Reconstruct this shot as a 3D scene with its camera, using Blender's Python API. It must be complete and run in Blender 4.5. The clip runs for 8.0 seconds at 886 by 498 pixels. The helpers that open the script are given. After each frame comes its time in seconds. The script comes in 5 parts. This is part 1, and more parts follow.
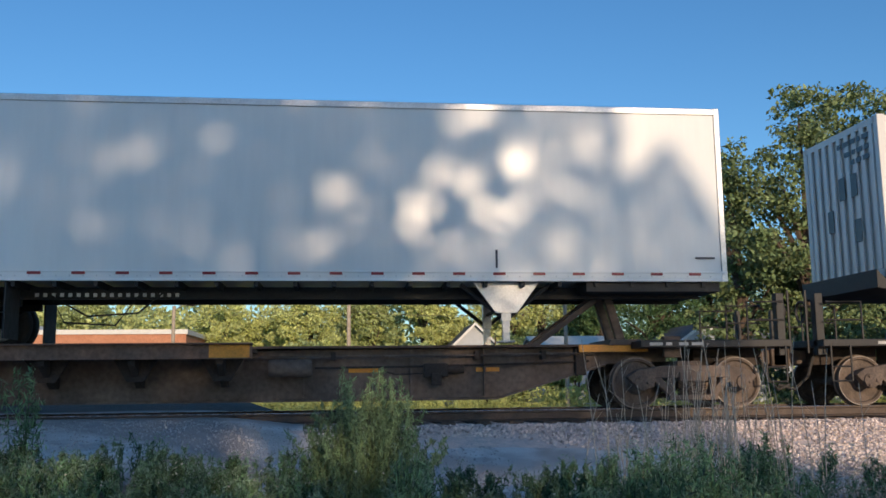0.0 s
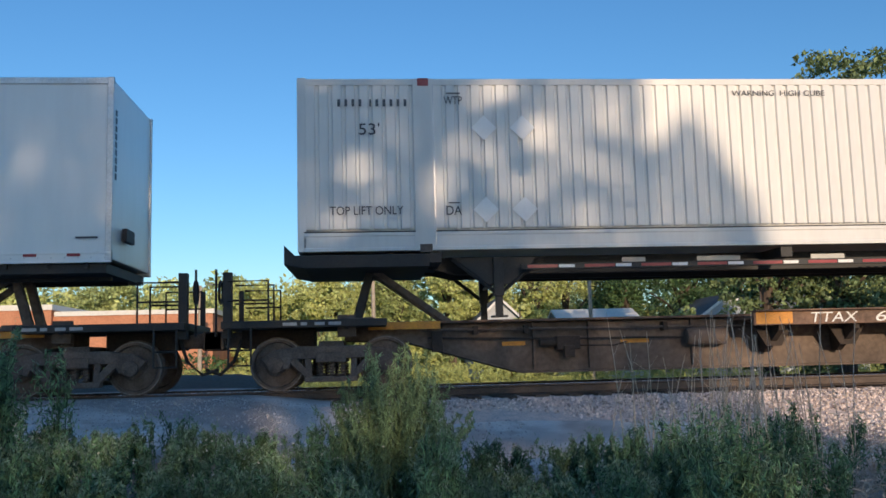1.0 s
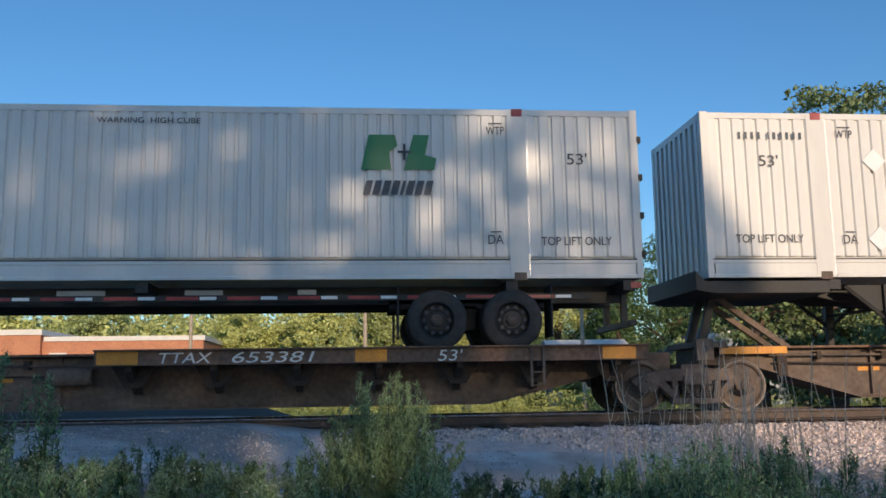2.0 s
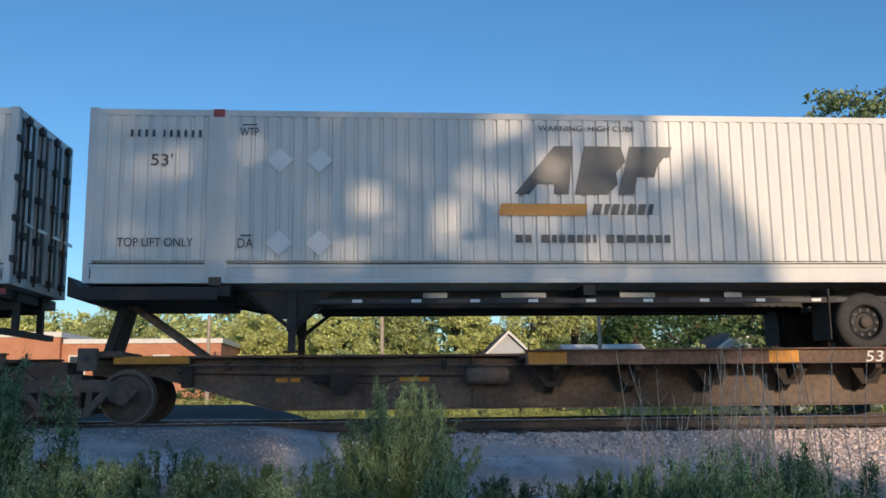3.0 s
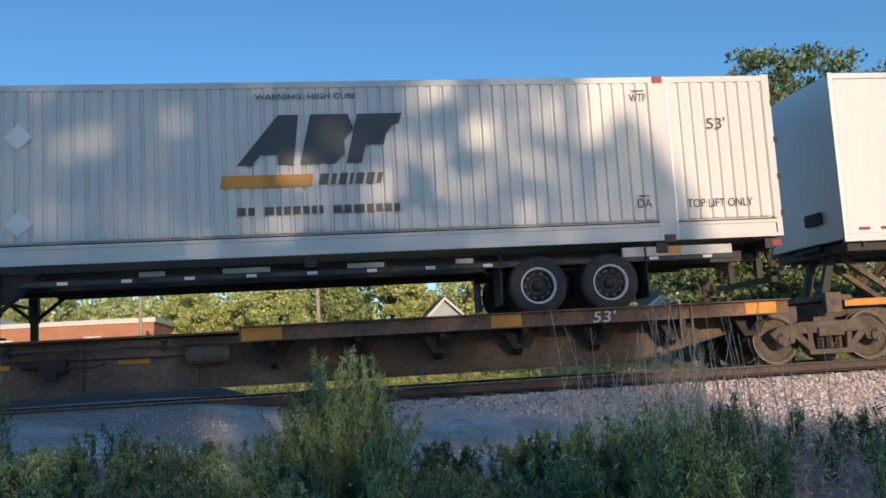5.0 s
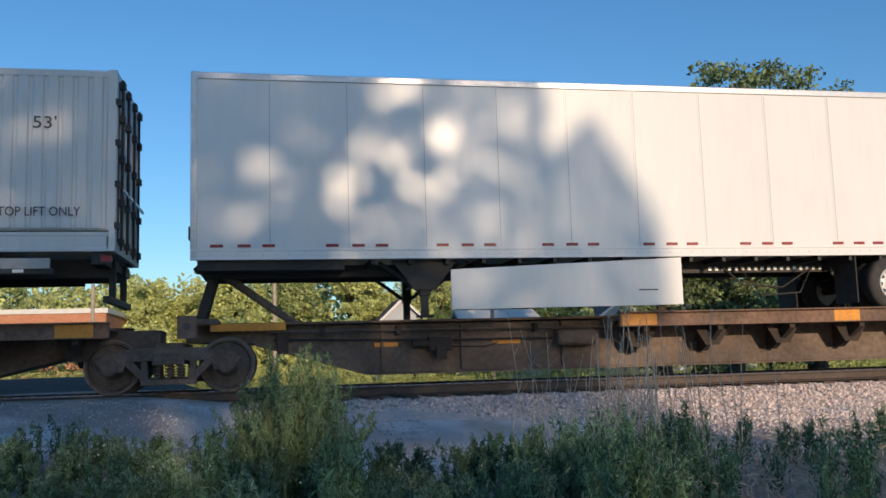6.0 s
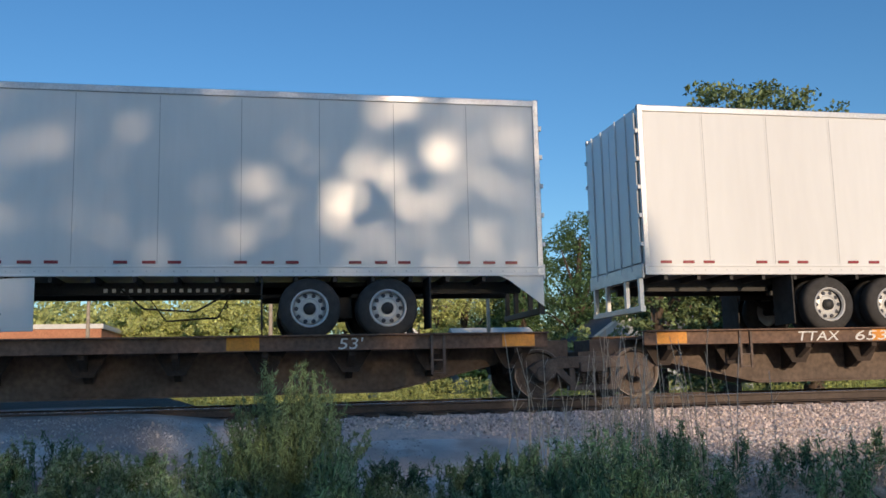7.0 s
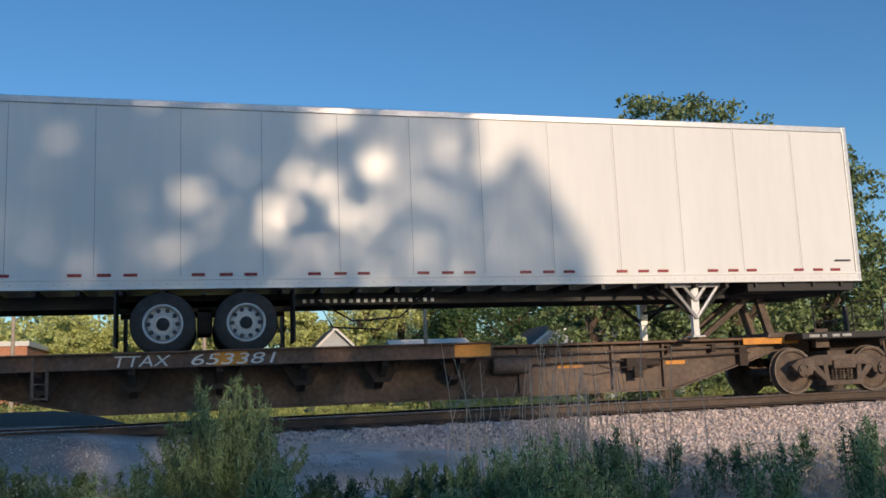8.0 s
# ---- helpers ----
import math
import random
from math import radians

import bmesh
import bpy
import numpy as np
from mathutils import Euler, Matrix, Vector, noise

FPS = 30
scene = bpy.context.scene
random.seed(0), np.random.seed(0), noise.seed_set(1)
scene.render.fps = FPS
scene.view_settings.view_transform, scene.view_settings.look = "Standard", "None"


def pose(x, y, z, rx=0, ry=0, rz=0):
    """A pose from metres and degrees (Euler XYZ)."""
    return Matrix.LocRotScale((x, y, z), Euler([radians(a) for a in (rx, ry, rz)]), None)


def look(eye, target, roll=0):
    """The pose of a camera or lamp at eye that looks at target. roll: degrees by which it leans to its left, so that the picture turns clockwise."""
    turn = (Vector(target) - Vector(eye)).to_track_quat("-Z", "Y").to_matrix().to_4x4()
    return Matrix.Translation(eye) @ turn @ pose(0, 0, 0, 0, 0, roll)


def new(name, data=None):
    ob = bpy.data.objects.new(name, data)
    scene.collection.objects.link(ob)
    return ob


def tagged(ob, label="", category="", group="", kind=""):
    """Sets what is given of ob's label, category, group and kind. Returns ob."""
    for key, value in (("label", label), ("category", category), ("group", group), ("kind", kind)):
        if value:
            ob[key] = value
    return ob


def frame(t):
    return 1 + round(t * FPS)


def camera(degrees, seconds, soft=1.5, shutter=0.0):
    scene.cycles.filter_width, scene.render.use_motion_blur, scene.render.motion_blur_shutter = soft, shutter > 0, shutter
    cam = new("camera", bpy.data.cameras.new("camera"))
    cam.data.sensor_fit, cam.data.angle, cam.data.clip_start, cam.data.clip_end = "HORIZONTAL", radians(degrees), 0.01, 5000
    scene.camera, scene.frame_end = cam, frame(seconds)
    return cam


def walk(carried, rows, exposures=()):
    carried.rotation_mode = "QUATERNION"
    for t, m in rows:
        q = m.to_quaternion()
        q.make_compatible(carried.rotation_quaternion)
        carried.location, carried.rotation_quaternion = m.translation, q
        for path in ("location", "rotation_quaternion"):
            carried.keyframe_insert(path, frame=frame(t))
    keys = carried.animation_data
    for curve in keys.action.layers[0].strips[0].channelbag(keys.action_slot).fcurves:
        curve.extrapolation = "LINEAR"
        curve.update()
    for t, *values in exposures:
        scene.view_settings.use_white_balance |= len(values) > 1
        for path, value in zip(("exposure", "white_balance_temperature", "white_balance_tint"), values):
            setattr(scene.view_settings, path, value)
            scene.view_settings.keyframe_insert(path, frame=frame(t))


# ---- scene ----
EYE = 0.45            # eye above the top of the rails
cam = camera(52, 8.0, soft=1.6)
PATH = [
    (0.0, pose(0, 0, EYE, 98.41, 0.61, -6.22)),
    (0.3, pose(0, 0, EYE, 97.56, 1.14, -5.06)),
    (0.5, pose(0, 0, EYE, 97.30, 1.29, -4.66)),
    (0.8, pose(0, 0, EYE, 97.12, 1.50, -4.58)),
    (1.0, pose(0, 0, EYE, 96.88, 1.47, -4.64)),
    (1.2, pose(0, 0, EYE, 96.85, 1.40, -4.79)),
    (1.5, pose(0, 0, EYE, 97.04, 1.20, -5.31)),
    (1.8, pose(0, 0, EYE, 97.93, 1.08, -5.32)),
    (2.0, pose(0, 0, EYE, 98.70, 0.89, -5.18)),
    (2.2, pose(0, 0, EYE, 98.98, 0.70, -5.05)),
    (3.3, pose(0, 0, EYE, 98.91, 0.85, -3.72)),
    (3.5, pose(0, 0, EYE, 97.56, 1.07, -3.47)),
    (3.7, pose(0, 0, EYE, 94.79, 1.15, -3.23)),
    (3.9, pose(0, 0, EYE, 94.74, 1.14, -3.02)),
    (4.0, pose(0, 0, EYE, 94.83, 1.08, -2.98)),
    (4.3, pose(0, 0, EYE, 97.00, 1.85, -2.91)),
    (4.5, pose(0, 0, EYE, 97.34, 3.02, -4.12)),
    (4.7, pose(0, 0, EYE, 96.89, 3.50, -6.26)),
    (5.0, pose(0, 0, EYE, 96.81, 3.30, -7.98)),
    (5.2, pose(0, 0, EYE, 96.51, 2.22, -9.87)),
    (6.3, pose(0, 0, EYE, 97.04, 1.67, -10.80)),
    (6.5, pose(0, 0, EYE, 97.38, 1.78, -10.78)),
    (6.7, pose(0, 0, EYE, 97.44, 1.68, -10.82)),
    (7.0, pose(0, 0, EYE, 97.85, 1.28, -11.00)),
    (7.3, pose(0, 0, EYE, 98.11, 1.15, -11.22)),
    (7.5, pose(0, 0, EYE, 98.25, 1.30, -11.31)),
    (7.8, pose(0, 0, EYE, 98.36, 1.85, -12.20)),
    (8.0, pose(0, 0, EYE, 98.45, 2.33, -14.90)),
]

walk(cam, PATH, exposures=[(t, e, 5980, 10) for t, e in ((0.0, 0.08), (0.3, 0.2), (0.8, 0.16), (1.5, 0.05), (2.0, 0.06), (3.5, 0.12), (3.8, 0.38), (4.2, 0.34), (4.5, 0.16), (5.0, 0.1), (6.5, -0.03), (8.0, -0.11))])

# ---- world and sun ----
SUN_RIGHT, SUN_UP = math.radians(7.5), math.radians(11.2)   # right of straight behind the eye; height
world = bpy.data.worlds.new("world")
scene.world = world
world.use_nodes = True
wn = world.node_tree.nodes
sky = wn.new("ShaderNodeTexSky")
sky.sky_type, sky.sun_disc = "NISHITA", False
sky.sun_elevation, sky.sun_rotation = SUN_UP, math.pi - SUN_RIGHT
sky.air_density, sky.dust_density, sky.ozone_density = 1.0, 0.35, 3.2
rich = wn.new("ShaderNodeHueSaturation")
rich.inputs["Saturation"].default_value = 1.12
world.node_tree.links.new(sky.outputs[0], rich.inputs["Color"])
world.node_tree.links.new(rich.outputs[0], wn["Background"].inputs[0])
wn["Background"].inputs[1].default_value = 0.148
SUN_WAY = Vector((math.sin(SUN_RIGHT) * math.cos(SUN_UP), -math.cos(SUN_RIGHT) * math.cos(SUN_UP), math.sin(SUN_UP)))
sun = new("sun", bpy.data.lights.new("sun", "SUN"))
sun.data.energy, sun.data.angle, sun.data.color = 3.45, math.radians(0.5), (1.0, 0.72, 0.45)
sun.matrix_world = look(SUN_WAY * 100, (0, 0, 0))


# ---- materials ----
def mat(name, color, rough=0.6, metal=0.0, vary=0.15, scale=3.0, bump=0.0, bscale=40.0, tint=None, spread=0.0, streak=1.0):
    """A procedural surface: two sizes of colour variation, an optional second tone, fine relief."""
    m = bpy.data.materials.new(name)
    m.use_nodes = True
    t = m.node_tree
    n, link = t.nodes, t.links.new
    bsdf = n["Principled BSDF"]
    bsdf.inputs["Metallic"].default_value = metal
    tex = n.new("ShaderNodeTexCoord")
    mapping = n.new("ShaderNodeMapping")
    mapping.inputs["Scale"].default_value = (1, 1, streak)
    link(tex.outputs["Object"], mapping.inputs[0])
    big, small = n.new("ShaderNodeTexNoise"), n.new("ShaderNodeTexNoise")
    big.inputs["Scale"].default_value, big.inputs["Detail"].default_value = scale, 5
    small.inputs["Scale"].default_value, small.inputs["Detail"].default_value = scale * 9, 4
    link(mapping.outputs[0], big.inputs["Vector"])
    link(mapping.outputs[0], small.inputs["Vector"])
    mix = n.new("ShaderNodeMix")
    mix.data_type = "RGBA"
    ramp = n.new("ShaderNodeValToRGB")
    ramp.color_ramp.elements[0].position, ramp.color_ramp.elements[1].position = 0.35, 0.68
    link(big.outputs[0], ramp.inputs[0])
    link(ramp.outputs[0], mix.inputs[0])
    second = tint or tuple(c * (1 - vary) for c in color)
    mix.inputs[6].default_value, mix.inputs[7].default_value = (*color, 1), (*second, 1)
    hsv = n.new("ShaderNodeHueSaturation")
    span = n.new("ShaderNodeMapRange")
    span.inputs[1].default_value, span.inputs[2].default_value = 0.3, 0.7
    span.inputs[3].default_value, span.inputs[4].default_value = 1 - vary, 1 + vary
    link(small.outputs[0], span.inputs[0])
    last = span.outputs[0]
    if spread:
        geo = n.new("ShaderNodeNewGeometry")
        isl = n.new("ShaderNodeMapRange")
        isl.inputs[3].default_value, isl.inputs[4].default_value = 1 - spread, 1 + spread
        link(geo.outputs["Random Per Island"], isl.inputs[0])
        mul = n.new("ShaderNodeMath")
        mul.operation = "MULTIPLY"
        link(last, mul.inputs[0])
        link(isl.outputs[0], mul.inputs[1])
        last = mul.outputs[0]
    link(last, hsv.inputs["Value"])
    link(mix.outputs[2], hsv.inputs["Color"])
    link(hsv.outputs[0], bsdf.inputs["Base Color"])
    rr = n.new("ShaderNodeMapRange")
    rr.inputs[3].default_value, rr.inputs[4].default_value = max(0.03, rough - 0.08), min(1, rough + 0.12)
    link(big.outputs[0], rr.inputs[0])
    link(rr.outputs[0], bsdf.inputs["Roughness"])
    if bump:
        fine = n.new("ShaderNodeTexNoise")
        fine.inputs["Scale"].default_value, fine.inputs["Detail"].default_value = bscale, 4
        link(tex.outputs["Object"], fine.inputs["Vector"])
        b = n.new("ShaderNodeBump")
        b.inputs["Strength"].default_value, b.inputs["Distance"].default_value = bump, 0.02
        link(fine.outputs[0], b.inputs["Height"])
        link(b.outputs[0], bsdf.inputs["Normal"])
    return m


def leaf_mat(name, color, tint, spread=0.35, glow_share=0.12):
    m = mat(name, color, 0.55, vary=0.2, scale=0.6, tint=tint, spread=spread)
    n, link = m.node_tree.nodes, m.node_tree.links.new
    hsv = next(x for x in n if x.bl_idname == "ShaderNodeHueSaturation")
    glow = n.new("ShaderNodeBsdfTranslucent")
    link(hsv.outputs[0], glow.inputs[0])
    blend = n.new("ShaderNodeMixShader")
    blend.inputs[0].default_value = glow_share
    link(n["Principled BSDF"].outputs[0], blend.inputs[1])
    link(glow.outputs[0], blend.inputs[2])
    link(blend.outputs[0], n["Material Output"].inputs[0])
    return m


M_VAN = mat("white_van_paint", (0.84, 0.84, 0.82), 0.2, vary=0.02, scale=0.8, tint=(0.79, 0.785, 0.765), bump=0.025, bscale=5, streak=0.15)
M_BOX = mat("light_grey_container_paint", (0.75, 0.735, 0.70), 0.3, vary=0.03, scale=1.6, tint=(0.70, 0.69, 0.665), bump=0.03, bscale=30, streak=0.14)
M_BOXRAIL = mat("container_rail_paint", (0.74, 0.73, 0.70), 0.4, vary=0.03, scale=1.4, tint=(0.67, 0.66, 0.635), streak=0.2)
M_ALU = mat("worn_aluminium", (0.62, 0.62, 0.62), 0.38, 0.7, 0.12, 4, 0.05)
M_DARK = mat("black_chassis_paint", (0.016, 0.016, 0.018), 0.55, vary=0.35, scale=4, tint=(0.03, 0.028, 0.026))
M_RUST = mat("brown_freight_car_paint", (0.19, 0.143, 0.115), 0.85, vary=0.25, scale=1.3, tint=(0.105, 0.08, 0.066), bump=0.1, bscale=25)
# dark steel; on the cars' underside the shade is put into this colour
M_DARKSTEEL = mat("dark_steel_shade_tone", (0.036, 0.028, 0.024), 0.85, vary=0.3, scale=3, tint=(0.06, 0.043, 0.034))
M_DECK = mat("faded_orange_deck_paint", (0.22, 0.13, 0.085), 0.78, vary=0.28, scale=1.8, tint=(0.12, 0.082, 0.062), bump=0.1, bscale=25)
M_ORANGE = mat("yellow_orange_safety_paint", (0.75, 0.32, 0.03), 0.5, vary=0.15, scale=5, tint=(0.6, 0.25, 0.04))
M_IRON = mat("dusty_cast_iron", (0.16, 0.122, 0.098), 0.85, vary=0.25, scale=4, tint=(0.085, 0.066, 0.055), bump=0.2, bscale=40)
M_STEEL = mat("polished_wheel_steel", (0.24, 0.21, 0.19), 0.5, 0.7, 0.2, 6)
M_TYRE = mat("black_tyre_rubber", (0.05, 0.047, 0.045), 0.8, vary=0.25, scale=8, bump=0.15, bscale=60)
M_RIM = mat("white_steel_rim", (0.68, 0.68, 0.66), 0.4, 0.2, 0.1, 8)
M_DISC = mat("grey_wheel_disc", (0.42, 0.42, 0.42), 0.45, 0.3, 0.15, 10)
M_RED = mat("red_reflector", (0.30, 0.025, 0.035), 0.35, vary=0.1)
M_PLACARD = mat("white_placard", (0.88, 0.88, 0.87), 0.4, vary=0.04, scale=9)
M_WHITE = mat("white_lettering", (0.8, 0.8, 0.78), 0.5, vary=0.08, scale=12)
M_INK = mat("dark_lettering", (0.05, 0.055, 0.07), 0.5, vary=0.2, scale=12)
M_NAVY = mat("dark_blue_grey_vinyl", (0.045, 0.065, 0.085), 0.35, vary=0.1, scale=2)
M_GOLD = mat("orange_vinyl", (0.72, 0.30, 0.04), 0.4, vary=0.08, scale=3)
M_GREEN = mat("green_vinyl", (0.02, 0.22, 0.08), 0.35, vary=0.08, scale=3)
M_REDCAST = mat("red_lift_casting", (0.42, 0.10, 0.10), 0.6, vary=0.2, scale=6)
M_RAIL = mat("brown_rail_steel", (0.10, 0.075, 0.062), 0.6, 0.4, 0.25, 5, 0.1)
M_RAILTOP = mat("polished_rail_head", (0.5, 0.49, 0.48), 0.25, 1.0, 0.1, 8)
M_WOOD = mat("weathered_sleeper_wood", (0.12, 0.085, 0.065), 0.85, vary=0.3, scale=4, bump=0.4, bscale=30)
M_POLE = mat("pale_pole_wood", (0.46, 0.39, 0.31), 0.85, vary=0.2, scale=6, bump=0.3, bscale=30)
M_STONE = mat("pinkish_ballast_stone", (0.68, 0.56, 0.50), 0.9, vary=0.25, scale=9, tint=(0.50, 0.44, 0.42), spread=0.5)
M_PEBBLE = mat("pale_gravel_pebble", (0.46, 0.44, 0.43), 0.95, vary=0.15, scale=9, spread=0.3)
M_BRICK = mat("orange_brick_wall", (0.55, 0.26, 0.15), 0.85, vary=0.15, scale=1.2, tint=(0.48, 0.21, 0.12), bump=0.2, bscale=20)
M_TRIM = mat("white_trim_paint", (0.75, 0.74, 0.7), 0.6, vary=0.08)
M_SIDING = mat("white_house_siding", (0.46, 0.49, 0.53), 0.6, vary=0.08)
M_ROOF = mat("grey_roof_shingle", (0.16, 0.16, 0.17), 0.85, vary=0.25, scale=3, bump=0.3, bscale=20)
M_GLASS = mat("dark_window_glass", (0.04, 0.05, 0.06), 0.08, vary=0.1)
M_BARK = mat("grey_brown_bark", (0.13, 0.095, 0.07), 0.9, vary=0.3, scale=5, bump=0.6, bscale=18)
M_LEAF = leaf_mat("summer_tree_leaves", (0.40, 0.47, 0.19), (0.30, 0.37, 0.15))
M_LEAF2 = leaf_mat("yellow_green_tree_leaves", (0.56, 0.60, 0.22), (0.45, 0.50, 0.18))
M_LEAFD = leaf_mat("dark_tree_leaves", (0.11, 0.19, 0.065), (0.07, 0.13, 0.05))
M_LEAFN = leaf_mat("olive_tree_leaves", (0.21, 0.27, 0.11), (0.14, 0.20, 0.08), 0.5)
M_WEED = leaf_mat("grey_green_weed_leaves", (0.155, 0.275, 0.135), (0.085, 0.17, 0.085), 0.8, 0.2)
M_BUSH = leaf_mat("fresh_bush_leaves", (0.24, 0.34, 0.17), (0.13, 0.21, 0.10), 0.65, 0.2)
M_LOW = leaf_mat("low_weed_leaves", (0.145, 0.235, 0.12), (0.085, 0.155, 0.08), 0.6, 0.2)
M_TIP = leaf_mat("pale_weed_tips", (0.30, 0.40, 0.27), (0.20, 0.30, 0.19), 0.4, 0.3)
M_GRASS = leaf_mat("sunlit_meadow_grass", (0.44, 0.48, 0.15), (0.34, 0.38, 0.12), 0.3)
M_STRAW = mat("dry_straw_stalk", (0.58, 0.50, 0.40), 0.85, vary=0.2, scale=10)
M_BLOOM = mat("pale_weed_bloom", (0.62, 0.6, 0.5), 0.8, vary=0.1)


def ground_mat():
    m = bpy.data.materials.new("ground_gravel_and_grass")
    m.use_nodes = True
    t = m.node_tree
    n, link = t.nodes, t.links.new
    b = n["Principled BSDF"]
    b.inputs["Roughness"].default_value = 0.95
    tex = n.new("ShaderNodeTexCoord")
    sep = n.new("ShaderNodeSeparateXYZ")
    link(tex.outputs["Object"], sep.inputs[0])

    def noise_tex(scale, detail=6):
        x = n.new("ShaderNodeTexNoise")
        x.inputs["Scale"].default_value, x.inputs["Detail"].default_value = scale, detail
        link(tex.outputs["Object"], x.inputs["Vector"])
        return x.outputs[0]

    def mixed(fac, a, c):
        x = n.new("ShaderNodeMix")
        x.data_type = "RGBA"
        link(fac, x.inputs[0])
        for k, v in ((6, a), (7, c)):
            if isinstance(v, tuple):
                x.inputs[k].default_value = (*v, 1)
            else:
                link(v, x.inputs[k])
        return x.outputs[2]

    def step(value, lo, hi):
        x = n.new("ShaderNodeMapRange")
        x.inputs[1].default_value, x.inputs[2].default_value = lo, hi
        link(value, x.inputs[0])
        return x.outputs[0]

    def add(a, c, k):
        x = n.new("ShaderNodeMath")
        x.operation = "MULTIPLY_ADD"
        link(c, x.inputs[0])
        x.inputs[1].default_value = k
        link(a, x.inputs[2])
        return x.outputs[0]

    gravel = mixed(step(noise_tex(60, 3), 0.35, 0.65), (0.70, 0.69, 0.68), (0.86, 0.85, 0.83))
    gravel = mixed(step(noise_tex(0.9), 0.42, 0.62), gravel, (0.50, 0.47, 0.45))
    grass = mixed(step(noise_tex(1.5), 0.35, 0.65), (0.2, 0.22, 0.07), (0.32, 0.31, 0.1))
    dirt = mixed(step(noise_tex(4), 0.35, 0.65), (0.34, 0.28, 0.23), (0.50, 0.42, 0.36))
    ruts = mixed(step(noise_tex(0.55), 0.5, 0.6), gravel, (0.62, 0.60, 0.58))
    gravel = mixed(step(noise_tex(2.2), 0.55, 0.7), ruts, (0.48, 0.45, 0.43))
    wob = noise_tex(0.35)
    # the packed drive: a smooth dull band that narrows towards the eye
    edge_l = add(add(sep.outputs[0], sep.outputs[1], 1.15), noise_tex(0.8), 1.2)
    edge_r = add(add(sep.outputs[0], sep.outputs[1], 0.33), noise_tex(1.1), 0.6)
    band = n.new("ShaderNodeMath")
    band.operation = "MULTIPLY"
    link(step(edge_l, 11.5, 11.9), band.inputs[0])
    link(step(edge_r, 3.35, 3.1), band.inputs[1])
    packed = mixed(step(noise_tex(3.0), 0.35, 0.65), (0.36, 0.33, 0.32), (0.44, 0.41, 0.39))
    gravel = mixed(band.outputs[0], gravel, packed)
    y = add(sep.outputs[1], wob, 3.0)
    near = mixed(step(y, 10.7, 11.5), dirt, gravel)
    far = step(y, 19.3, 20.0)
    # dark band beyond the rails: the train's shadow painted into the ground colour
    train_shade = mixed(step(noise_tex(5), 0.35, 0.65), (0.045, 0.042, 0.04), (0.085, 0.078, 0.07))
    beyond = mixed(step(y, 41.0, 45.0), train_shade, grass)
    link(mixed(far, near, beyond), b.inputs["Base Color"])
    bump = n.new("ShaderNodeBump")
    bump.inputs["Strength"].default_value, bump.inputs["Distance"].default_value = 0.9, 0.05
    link(noise_tex(28, 6), bump.inputs["Height"])
    link(bump.outputs[0], b.inputs["Normal"])
    return m


M_GROUND = ground_mat()


